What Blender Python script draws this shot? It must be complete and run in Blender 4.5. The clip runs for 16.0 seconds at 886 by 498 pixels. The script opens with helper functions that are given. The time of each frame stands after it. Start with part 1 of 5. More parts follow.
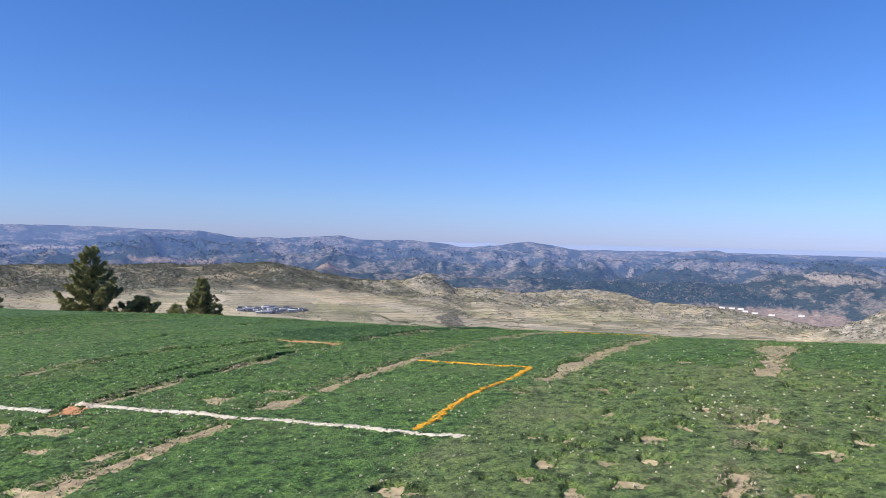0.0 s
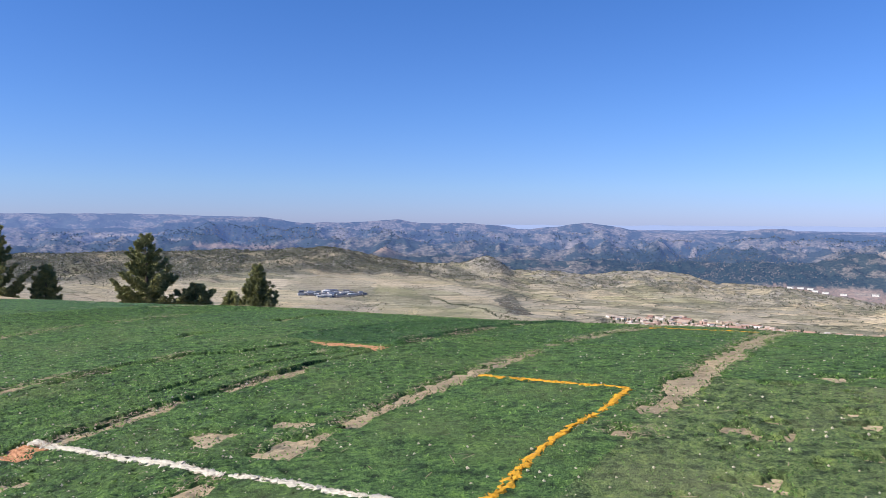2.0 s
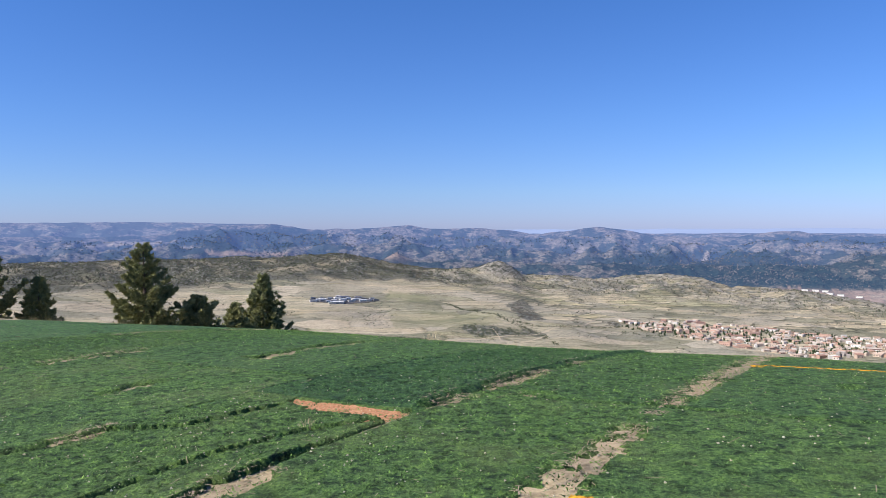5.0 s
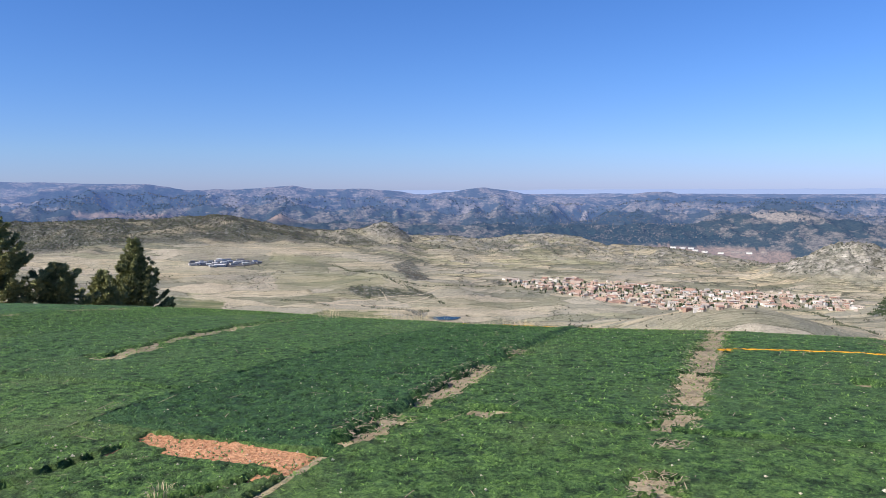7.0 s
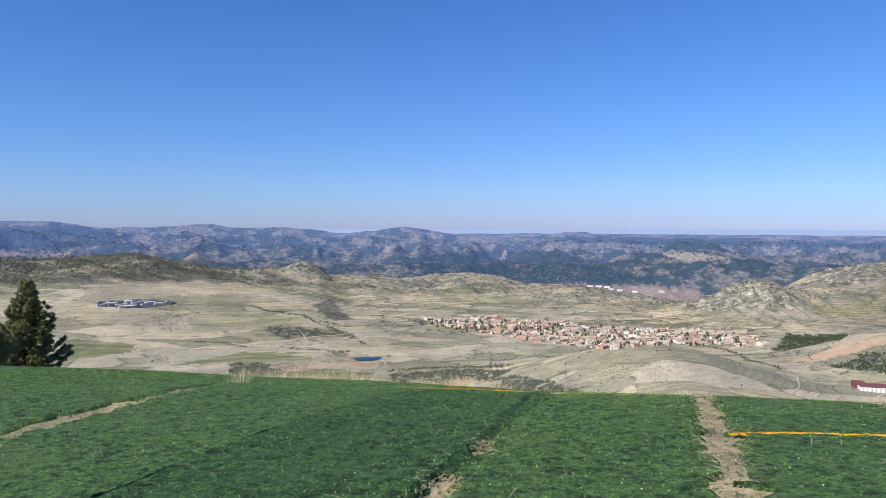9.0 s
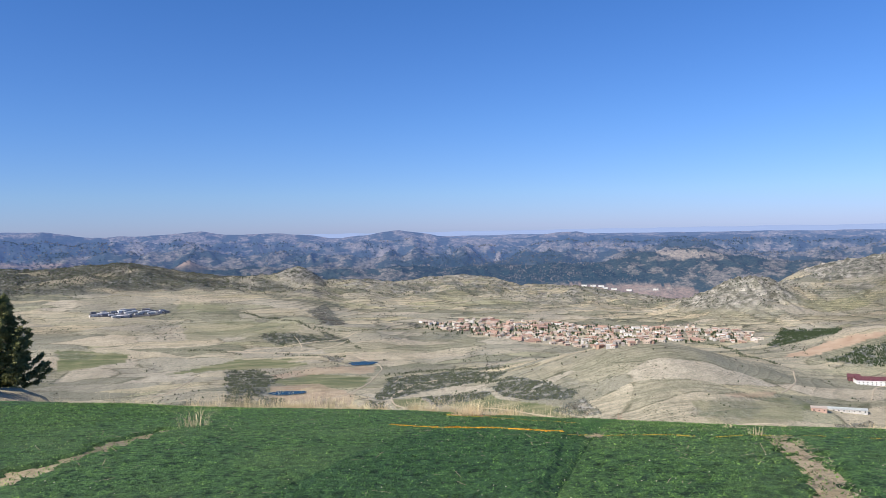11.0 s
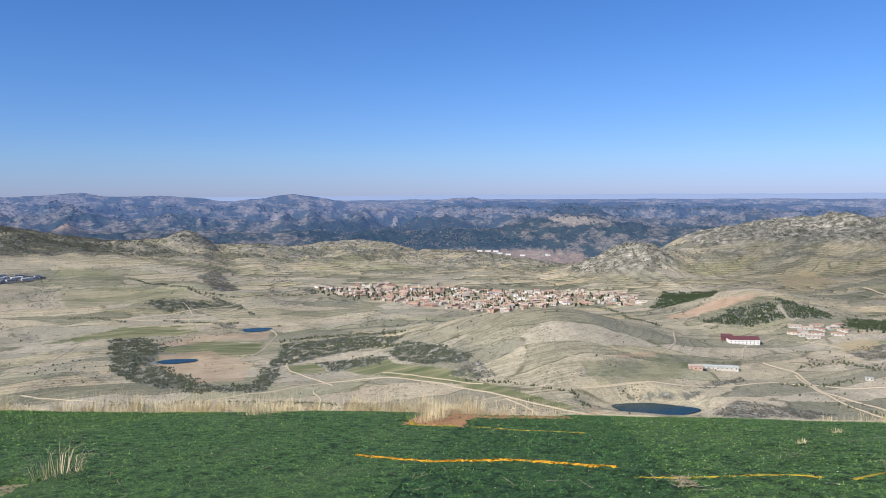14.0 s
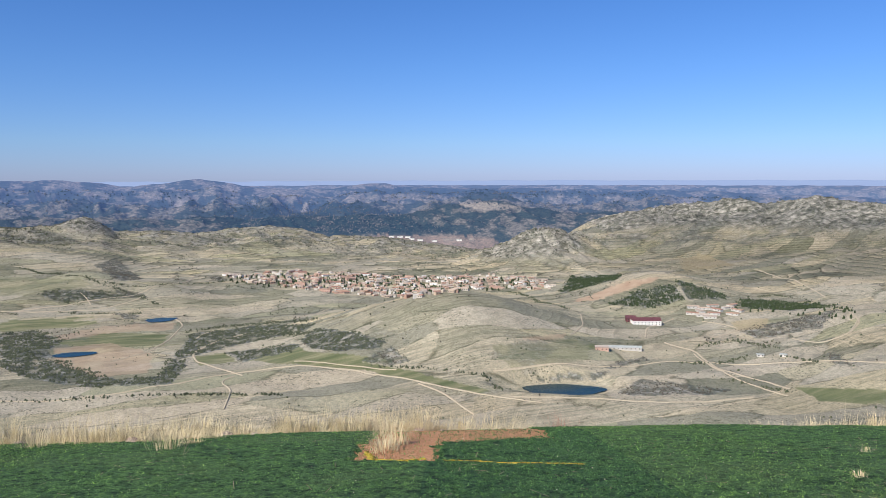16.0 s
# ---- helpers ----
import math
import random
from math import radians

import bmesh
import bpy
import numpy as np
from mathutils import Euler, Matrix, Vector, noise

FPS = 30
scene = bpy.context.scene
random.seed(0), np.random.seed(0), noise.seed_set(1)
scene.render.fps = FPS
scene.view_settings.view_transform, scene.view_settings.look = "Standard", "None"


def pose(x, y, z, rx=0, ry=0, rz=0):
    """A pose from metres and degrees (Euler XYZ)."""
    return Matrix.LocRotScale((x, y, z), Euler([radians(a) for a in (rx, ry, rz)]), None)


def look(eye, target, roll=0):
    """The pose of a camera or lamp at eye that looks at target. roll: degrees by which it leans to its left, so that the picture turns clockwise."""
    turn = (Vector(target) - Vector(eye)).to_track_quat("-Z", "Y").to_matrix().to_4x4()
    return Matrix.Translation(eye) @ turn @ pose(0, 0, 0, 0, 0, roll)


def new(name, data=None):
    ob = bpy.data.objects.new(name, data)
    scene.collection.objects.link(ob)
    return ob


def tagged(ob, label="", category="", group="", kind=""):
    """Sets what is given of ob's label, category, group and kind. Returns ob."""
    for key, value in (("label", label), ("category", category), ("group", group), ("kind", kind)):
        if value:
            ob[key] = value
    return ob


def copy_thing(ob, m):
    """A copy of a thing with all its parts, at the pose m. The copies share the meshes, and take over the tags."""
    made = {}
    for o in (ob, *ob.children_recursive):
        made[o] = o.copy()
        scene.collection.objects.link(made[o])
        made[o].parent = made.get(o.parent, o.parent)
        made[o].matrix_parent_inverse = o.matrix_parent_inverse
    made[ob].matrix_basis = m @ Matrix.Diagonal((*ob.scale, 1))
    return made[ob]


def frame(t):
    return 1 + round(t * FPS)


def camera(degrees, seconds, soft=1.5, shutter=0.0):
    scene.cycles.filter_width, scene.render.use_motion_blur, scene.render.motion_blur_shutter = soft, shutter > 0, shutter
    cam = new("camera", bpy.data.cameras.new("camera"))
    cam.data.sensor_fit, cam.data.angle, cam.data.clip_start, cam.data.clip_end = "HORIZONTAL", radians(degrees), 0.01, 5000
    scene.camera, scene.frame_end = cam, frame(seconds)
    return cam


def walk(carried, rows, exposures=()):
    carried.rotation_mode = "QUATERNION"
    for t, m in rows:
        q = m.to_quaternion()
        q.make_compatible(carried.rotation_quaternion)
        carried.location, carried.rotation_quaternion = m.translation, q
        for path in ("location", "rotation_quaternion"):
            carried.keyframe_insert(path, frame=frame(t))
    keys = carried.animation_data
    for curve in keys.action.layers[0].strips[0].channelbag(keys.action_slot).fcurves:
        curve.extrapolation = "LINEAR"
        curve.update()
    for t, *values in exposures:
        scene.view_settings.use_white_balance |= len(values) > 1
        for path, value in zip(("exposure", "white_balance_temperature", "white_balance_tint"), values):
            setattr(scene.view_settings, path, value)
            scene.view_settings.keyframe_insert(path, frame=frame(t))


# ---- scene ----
# A paraglider take-off on a hilltop, laid with rolls of worn artificial turf, above a wide dry valley.
# x to the right of the first view, y ahead; the eye walks about 16 m down the slope.
cam = camera(61.45, 16.0, soft=0.8)
PATH = [
    (0.0, 0.000, -0.000, 1.600, 89.19, -1.16, -0.04),
    (0.5, -0.005, 0.533, 1.620, 89.10, -0.83, 1.02),
    (1.0, -0.064, 1.077, 1.614, 88.62, -0.36, 2.04),
    (1.5, -0.039, 1.579, 1.595, 88.26, -0.17, 3.33),
    (2.0, -0.070, 2.093, 1.576, 87.81, -0.27, 4.36),
    (2.5, -0.137, 2.593, 1.574, 87.80, -0.28, 5.54),
    (3.0, -0.180, 3.157, 1.568, 88.29, -0.33, 6.30),
    (3.5, -0.321, 3.716, 1.555, 88.57, -0.09, 5.86),
    (3.7, -0.351, 3.920, 1.574, 88.63, 0.06, 5.77),
    (5.8, -0.787, 6.040, 1.573, 86.97, 0.67, 3.73),
    (6.0, -0.844, 6.252, 1.553, 86.47, 0.71, 2.77),
    (6.5, -0.984, 6.763, 1.568, 85.44, 0.62, -0.18),
    (7.0, -1.006, 7.300, 1.542, 85.17, 0.24, -3.55),
    (7.5, -1.066, 7.746, 1.562, 85.80, -0.06, -6.21),
    (8.0, -1.130, 8.221, 1.578, 86.92, -0.05, -7.32),
    (8.5, -1.082, 8.698, 1.604, 87.88, -0.30, -8.04),
    (9.0, -1.068, 9.186, 1.571, 88.17, -0.10, -9.58),
    (9.2, -1.060, 9.374, 1.578, 88.16, 0.08, -10.27),
    (11.3, -0.777, 11.704, 1.524, 88.37, 1.24, -10.15),
    (11.5, -0.810, 11.904, 1.509, 88.18, 1.11, -10.48),
    (12.0, -0.920, 12.454, 1.496, 87.20, 1.28, -11.92),
    (12.5, -0.937, 12.969, 1.448, 86.49, 1.17, -13.37),
    (13.0, -1.014, 13.442, 1.446, 86.03, 0.76, -15.06),
    (13.5, -1.106, 13.954, 1.443, 85.80, 0.64, -16.50),
    (14.0, -1.119, 14.503, 1.393, 85.58, 0.39, -18.02),
    (14.5, -1.154, 15.037, 1.353, 85.04, 0.44, -20.01),
    (15.0, -1.190, 15.507, 1.340, 84.46, 0.60, -21.24),
    (15.5, -1.139, 15.947, 1.325, 84.30, 0.39, -22.72),
    (16.0, -1.061, 16.398, 1.324, 84.46, 0.16, -24.79),
]
walk(cam, [(t, pose(x, y, z, rx, ry, rz)) for t, x, y, z, rx, ry, rz in PATH], exposures=[(0.0, 0.61, 6500, 15), (3.5, 0.60, 6500, 15), (7.0, 0.56, 6500, 13), (12.0, 0.46, 6500, 11), (16.0, 0.39, 6500, 10)])

# ---- sky and sun ----
SUN_BEARING, SUN_HEIGHT = -115.0, 40.0
world = bpy.data.worlds.new("sky")
scene.world = world
world.use_nodes = True
wn = world.node_tree
sky = wn.nodes.new("ShaderNodeTexSky")
sky.sky_type = "NISHITA"
sky.sun_disc = False
sky.sun_elevation, sky.sun_rotation = radians(SUN_HEIGHT), radians(SUN_BEARING)
sky.altitude, sky.air_density, sky.dust_density, sky.ozone_density = 1200, 1.0, 0.3, 2.2
wn.nodes["Background"].inputs["Strength"].default_value = 0.08
tint = wn.nodes.new("ShaderNodeMix")
tint.data_type, tint.blend_type = "RGBA", "MULTIPLY"
tint.inputs["Factor"].default_value = 1.0
toward, height, band = wn.nodes.new("ShaderNodeTexCoord"), wn.nodes.new("ShaderNodeSeparateXYZ"), wn.nodes.new("ShaderNodeValToRGB")
band.color_ramp.elements.new(0.5)
band.color_ramp.elements.new(0.5)
for e, (at, colour) in zip(band.color_ramp.elements, ((0.0, (0.465, 0.59, 1.13)), (0.045, (0.50, 0.69, 1.13)), (0.14, (0.46, 0.73, 1.19)), (0.32, (0.39, 0.755, 1.27)))):
    e.position, e.color = at, (*colour, 1)
wn.links.new(toward.outputs["Generated"], height.inputs[0])
wn.links.new(height.outputs["Z"], band.inputs["Fac"])
wn.links.new(band.outputs["Color"], tint.inputs["B"])
wn.links.new(sky.outputs["Color"], tint.inputs["A"])
wn.links.new(tint.outputs["Result"], wn.nodes["Background"].inputs["Color"])
sun = new("sun", bpy.data.lights.new("sun", "SUN"))
sun.data.energy, sun.data.angle, sun.data.color = 4.8, radians(0.53), (1.0, 0.94, 0.84)
sb, sh = radians(SUN_BEARING), radians(SUN_HEIGHT)
sun.matrix_world = look((60 * math.sin(sb) * math.cos(sh), 60 * math.cos(sb) * math.cos(sh), 60 * math.sin(sh)), (0, 0, 0))

# ---- materials ----
def material(name, rough=0.9, metal=0.0):
    m = bpy.data.materials.new(name)
    m.use_nodes = True
    b = m.node_tree.nodes["Principled BSDF"]
    b.inputs["Roughness"].default_value, b.inputs["Metallic"].default_value = rough, metal
    b.inputs["Specular IOR Level"].default_value = 0.25
    return m, m.node_tree, b


def node(tree, kind, **values):
    n = tree.nodes.new(kind)
    for key, value in values.items():
        n.inputs[key.replace("_", " ")].default_value = value
    return n


def noise_at(tree, scale, detail=4.0, stretch=(1, 1, 1), rough=0.55):
    """Noise over the place itself, in features a metre."""
    geo = tree.nodes.new("ShaderNodeNewGeometry")
    mapping = tree.nodes.new("ShaderNodeMapping")
    mapping.inputs["Scale"].default_value = stretch
    tree.links.new(geo.outputs["Position"], mapping.inputs["Vector"])
    n = node(tree, "ShaderNodeTexNoise", Scale=scale, Detail=detail, Roughness=rough)
    tree.links.new(mapping.outputs["Vector"], n.inputs["Vector"])
    return n.outputs["Fac"]


def ramp(tree, value, *stops):
    r = tree.nodes.new("ShaderNodeValToRGB")
    while len(r.color_ramp.elements) < len(stops):
        r.color_ramp.elements.new(0.5)
    for e, (at, colour) in zip(r.color_ramp.elements, stops):
        e.position, e.color = at, (*colour, 1)
    tree.links.new(value, r.inputs["Fac"])
    return r.outputs["Color"]


def mix(tree, fac, a, b, blend="MIX"):
    n = tree.nodes.new("ShaderNodeMix")
    n.data_type, n.blend_type = "RGBA", blend
    for socket, value in ((n.inputs["Factor"], fac), (n.inputs["A"], a), (n.inputs["B"], b)):
        if isinstance(value, (int, float)):
            socket.default_value = value
        elif isinstance(value, tuple):
            socket.default_value = (*value, 1)
        else:
            tree.links.new(value, socket)
    return n.outputs["Result"]


def maths(tree, op, a, b=0.0, clamp=False):
    n = tree.nodes.new("ShaderNodeMath")
    n.operation, n.use_clamp = op, clamp
    for socket, value in zip(n.inputs, (a, b)):
        if isinstance(value, (int, float)):
            socket.default_value = value
        else:
            tree.links.new(value, socket)
    return n.outputs[0]


def bump(tree, b, height, strength=0.4, distance=0.02):
    n = node(tree, "ShaderNodeBump", Strength=strength, Distance=distance)
    tree.links.new(height, n.inputs["Height"])
    tree.links.new(n.outputs["Normal"], b.inputs["Normal"])


def speckled(name, dark, light, scale, rough=0.9, strength=0.4, distance=0.02, big=None):
    """Two colours in noise of two scales, with relief."""
    m, t, b = material(name, rough)
    fine = noise_at(t, scale, 5)
    c = ramp(t, fine, (0.3, dark), (0.7, light))
    if big:
        c = mix(t, ramp(t, noise_at(t, scale * 0.07, 3), (0.42, (0, 0, 0)), (0.62, (1, 1, 1))), c, big)
    t.links.new(c, b.inputs["Base Color"])
    bump(t, b, fine, strength, distance)
    return m


def varied(name, colours, rough=0.85, scale=3.0):
    """One of several colours an object, with a little weathering."""
    m, t, b = material(name, rough)
    info = t.nodes.new("ShaderNodeObjectInfo")
    n = len(colours)
    c = ramp(t, info.outputs["Random"], *[(i / n, col) for i, col in enumerate(colours)])
    for e in t.nodes:
        if e.bl_idname == "ShaderNodeValToRGB":
            e.color_ramp.interpolation = "CONSTANT"
    c = mix(t, 0.35, c, ramp(t, noise_at(t, scale, 4), (0.3, (0.5, 0.48, 0.45)), (0.7, (1, 1, 1))), "MULTIPLY")
    t.links.new(c, b.inputs["Base Color"])
    return m


def cover_value(tree, name, channel):
    a = tree.nodes.new("ShaderNodeAttribute")
    a.attribute_name = name
    s = tree.nodes.new("ShaderNodeSeparateColor")
    tree.links.new(a.outputs["Color"], s.inputs["Color"])
    return s.outputs[channel]


def ground_material():
    m, t, b = material("dry_valley_ground", 0.95)
    big, mid, fine = noise_at(t, 0.006, 5), noise_at(t, 0.05, 6), noise_at(t, 0.4, 4)
    soil = ramp(t, big, (0.35, (0.322, 0.294, 0.240)), (0.5, (0.380, 0.348, 0.286)), (0.65, (0.435, 0.398, 0.330)))
    # parcels of land, each with its own tone, and the dark banks between some of them
    geo = t.nodes.new("ShaderNodeNewGeometry")
    warp = t.nodes.new("ShaderNodeTexNoise")
    warp.inputs["Scale"].default_value, warp.inputs["Detail"].default_value = 0.012, 4
    t.links.new(geo.outputs["Position"], warp.inputs["Vector"])
    push = t.nodes.new("ShaderNodeVectorMath")
    push.operation = "MULTIPLY_ADD"
    push.inputs[1].default_value = (34, 34, 0)
    t.links.new(warp.outputs["Color"], push.inputs[0])
    t.links.new(geo.outputs["Position"], push.inputs[2])
    lay = t.nodes.new("ShaderNodeMapping")
    lay.inputs["Scale"].default_value, lay.inputs["Rotation"].default_value = (0.0065, 0.021, 0.0), (0, 0, 0.15)
    t.links.new(push.outputs[0], lay.inputs["Vector"])
    cells = t.nodes.new("ShaderNodeTexVoronoi")
    cells.inputs["Scale"].default_value = 1.0
    t.links.new(lay.outputs["Vector"], cells.inputs["Vector"])
    banks = t.nodes.new("ShaderNodeTexVoronoi")
    banks.feature = "DISTANCE_TO_EDGE"
    banks.inputs["Scale"].default_value = 1.0
    t.links.new(lay.outputs["Vector"], banks.inputs["Vector"])
    tone = t.nodes.new("ShaderNodeSeparateColor")
    t.links.new(cells.outputs["Color"], tone.inputs["Color"])
    soil = mix(t, 1.0, soil, ramp(t, tone.outputs["Red"], (0.0, (0.52, 0.56, 0.50)), (0.25, (0.82, 0.83, 0.79)), (0.5, (1.04, 1.02, 0.98)), (0.8, (1.14, 1.07, 0.97)), (1.0, (0.80, 0.84, 0.70))), "MULTIPLY")
    bank = maths(t, "MULTIPLY", ramp(t, banks.outputs["Distance"], (0.0, (1, 1, 1)), (0.040, (0, 0, 0))), ramp(t, noise_at(t, 0.03, 5, rough=0.7), (0.48, (0, 0, 0)), (0.54, (0.75, 0.75, 0.75))))
    soil = mix(t, bank, soil, (0.075, 0.075, 0.045))
    soil = mix(t, 0.25, soil, ramp(t, mid, (0.3, (0.52, 0.54, 0.50)), (0.7, (1.0, 1.0, 1.0))), "MULTIPLY")
    # tussocks and bare ground, a few metres across, and furrows along the longer side of the parcels
    soil = mix(t, 0.5, soil, ramp(t, noise_at(t, 0.17, 6, rough=0.72), (0.40, (0.60, 0.62, 0.54)), (0.48, (0.92, 0.93, 0.88)), (0.56, (1.06, 1.04, 1.0)), (0.66, (1.26, 1.22, 1.16))), "MULTIPLY")
    furrow = maths(t, "MULTIPLY", ramp(t, tone.outputs["Green"], (0.50, (0, 0, 0)), (0.56, (0.75, 0.75, 0.75))), 1.0)
    soil = mix(t, furrow, soil, mix(t, 1.0, soil, ramp(t, noise_at(t, 0.22, 3, (0.06, 1.0, 0.4)), (0.40, (0.74, 0.76, 0.68)), (0.60, (1.22, 1.18, 1.10))), "MULTIPLY"))
    soil = mix(t, 0.6, soil, ramp(t, noise_at(t, 0.5, 6, rough=0.8), (0.36, (0.42, 0.43, 0.38)), (0.5, (1.0, 1.0, 1.0)), (0.62, (1.36, 1.32, 1.22))), "MULTIPLY")
    # old terraces that follow the contour
    xyz = t.nodes.new("ShaderNodeSeparateXYZ")
    t.links.new(geo.outputs["Position"], xyz.inputs["Vector"])
    level = maths(t, "ADD", maths(t, "MULTIPLY", xyz.outputs["Z"], 0.27), maths(t, "MULTIPLY", noise_at(t, 0.010, 4), 0.9))
    line = ramp(t, maths(t, "FRACT", level), (0.0, (0.26, 0.27, 0.23)), (0.13, (0.36, 0.37, 0.32)), (0.17, (1.40, 1.34, 1.24)), (0.42, (1.08, 1.05, 1.0)), (0.9, (0.74, 0.76, 0.70)))
    broken = ramp(t, noise_at(t, 0.013, 5, rough=0.65), (0.42, (0.15, 0.15, 0.15)), (0.56, (1, 1, 1)))
    soil = mix(t, maths(t, "MULTIPLY", cover_value(t, "cover_b", "Blue"), broken), soil, mix(t, 1.0, soil, line, "MULTIPLY"))
    rock = ramp(t, noise_at(t, 0.055, 9, rough=0.72), (0.38, (0.060, 0.063, 0.052)), (0.46, (0.145, 0.143, 0.121)), (0.53, (0.26, 0.248, 0.215)), (0.64, (0.42, 0.397, 0.35)))
    # tilted beds in the rock
    dipping = maths(t, "ADD", maths(t, "ADD", maths(t, "MULTIPLY", xyz.outputs["Z"], 0.10), maths(t, "MULTIPLY", xyz.outputs["X"], -0.030)), maths(t, "MULTIPLY", noise_at(t, 0.012, 5, rough=0.6), 3.0))
    rock = mix(t, 0.75, rock, ramp(t, maths(t, "FRACT", dipping), (0.0, (0.36, 0.38, 0.34)), (0.16, (0.55, 0.56, 0.52)), (0.24, (1.30, 1.25, 1.16)), (0.6, (1.05, 1.02, 0.98)), (1.0, (0.75, 0.76, 0.72))), "MULTIPLY")
    c = mix(t, cover_value(t, "cover_a", "Blue"), soil, rock)
    green = ramp(t, noise_at(t, 0.03, 6, (0.35, 2.2, 1), 0.65), (0.36, (0.095, 0.115, 0.052)), (0.5, (0.150, 0.158, 0.078)), (0.64, (0.25, 0.235, 0.135)))
    c = mix(t, cover_value(t, "cover_a", "Green"), c, green)
    scrub = ramp(t, noise_at(t, 0.10, 7, rough=0.75), (0.42, (0.036, 0.046, 0.038)), (0.52, (0.084, 0.094, 0.084)), (0.62, (0.29, 0.283, 0.255)))
    c = mix(t, cover_value(t, "cover_a", "Red"), c, scrub)
    c = mix(t, cover_value(t, "cover_b", "Red"), c, ramp(t, mid, (0.3, (0.33, 0.225, 0.15)), (0.7, (0.43, 0.325, 0.225))))
    c = mix(t, cover_value(t, "cover_b", "Green"), c, ramp(t, maths(t, "ADD", maths(t, "MULTIPLY", noise_at(t, 16, 6, rough=0.7), 0.7), maths(t, "MULTIPLY", noise_at(t, 2.1, 4), 0.3)), (0.38, (0.20, 0.155, 0.082)), (0.5, (0.36, 0.29, 0.165)), (0.62, (0.51, 0.425, 0.265))))
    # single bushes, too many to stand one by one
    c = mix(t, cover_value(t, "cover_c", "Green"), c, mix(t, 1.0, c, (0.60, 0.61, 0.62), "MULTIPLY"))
    plant = t.nodes.new("ShaderNodeTexVoronoi")
    plant.inputs["Scale"].default_value = 0.19
    t.links.new(geo.outputs["Position"], plant.inputs["Vector"])
    own = t.nodes.new("ShaderNodeSeparateColor")
    t.links.new(plant.outputs["Color"], own.inputs["Color"])
    girth = maths(t, "MULTIPLY", maths(t, "SUBTRACT", cover_value(t, "cover_c", "Red"), own.outputs["Green"]), 1.6, True)
    girth = maths(t, "MULTIPLY", girth, 0.62)
    dots = maths(t, "MULTIPLY", maths(t, "SUBTRACT", girth, plant.outputs["Distance"]), 7.0, True)
    c = mix(t, dots, c, ramp(t, own.outputs["Blue"], (0.0, (0.030, 0.036, 0.024)), (1.0, (0.075, 0.072, 0.050))))
    # thyme and broom, smaller and closer together
    herb = t.nodes.new("ShaderNodeTexVoronoi")
    herb.inputs["Scale"].default_value = 0.40
    t.links.new(geo.outputs["Position"], herb.inputs["Vector"])
    kind_ = t.nodes.new("ShaderNodeSeparateColor")
    t.links.new(herb.outputs["Color"], kind_.inputs["Color"])
    low_ = maths(t, "MULTIPLY", maths(t, "SUBTRACT", maths(t, "MULTIPLY", cover_value(t, "cover_c", "Blue"), 0.9), kind_.outputs["Red"]), 2.0, True)
    spots_ = maths(t, "MULTIPLY", maths(t, "SUBTRACT", maths(t, "MULTIPLY", low_, 0.55), herb.outputs["Distance"]), 6.0, True)
    c = mix(t, maths(t, "MULTIPLY", spots_, 0.85), c, ramp(t, kind_.outputs["Blue"], (0.0, (0.050, 0.056, 0.034)), (1.0, (0.125, 0.115, 0.075))))
    t.links.new(c, b.inputs["Base Color"])
    rise = maths(t, "ADD", maths(t, "MULTIPLY", mid, 1.2), fine)
    bump(t, b, rise, 0.6, 1.0)
    return m


def far_material():
    """Hills many kilometres off, blue with distance: a backdrop, its haze painted as emission."""
    m, t, b = material("far_hills_painted_haze", 1.0)
    n1, n2 = noise_at(t, 0.075, 10, (0.7, 0.7, 1.6), 0.8), noise_at(t, 0.009, 9, (1, 1, 2.0), 0.68)
    fine = noise_at(t, 0.16, 6, (0.6, 0.6, 1.2), 0.75)
    land_ = ramp(t, n1, (0.41, (0.028, 0.036, 0.030)), (0.47, (0.078, 0.074, 0.060)), (0.54, (0.128, 0.113, 0.092)), (0.65, (0.22, 0.192, 0.158)))
    wood = ramp(t, fine, (0.40, (0.010, 0.022, 0.022)), (0.62, (0.026, 0.040, 0.036)), (0.72, (0.12, 0.09, 0.065)))
    woody = maths(t, "MAXIMUM", cover_value(t, "cover_a", "Red"), ramp(t, n2, (0.47, (0, 0, 0)), (0.52, (0.9, 0.9, 0.9))))
    c = mix(t, woody, land_, wood)
    c = mix(t, cover_value(t, "cover_a", "Green"), c, ramp(t, fine, (0.38, (0.13, 0.11, 0.085)), (0.60, (0.32, 0.27, 0.21))))
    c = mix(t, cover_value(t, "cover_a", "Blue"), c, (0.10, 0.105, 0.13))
    c = mix(t, cover_value(t, "cover_b", "Red"), c, ramp(t, fine, (0.36, (0.15, 0.110, 0.08)), (0.64, (0.36, 0.245, 0.175))))
    t.links.new(c, b.inputs["Base Color"])
    # haze put into the emission: faint blue nearer, palest on the last plains
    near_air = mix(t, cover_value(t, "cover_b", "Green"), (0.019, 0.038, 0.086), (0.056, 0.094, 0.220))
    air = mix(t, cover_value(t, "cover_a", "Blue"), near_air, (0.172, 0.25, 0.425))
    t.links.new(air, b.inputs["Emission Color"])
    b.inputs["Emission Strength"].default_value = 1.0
    b.inputs["Specular IOR Level"].default_value = 0.0
    return m


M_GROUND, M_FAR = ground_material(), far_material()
M_SOIL_PINK = speckled("crumbly_red_soil", (0.36, 0.152, 0.065), (0.66, 0.37, 0.20), 40, 0.95, 0.9, 0.03)
M_TRACK = speckled("pale_dirt_track", (0.36, 0.30, 0.215), (0.44, 0.375, 0.27), 0.3, 0.95)


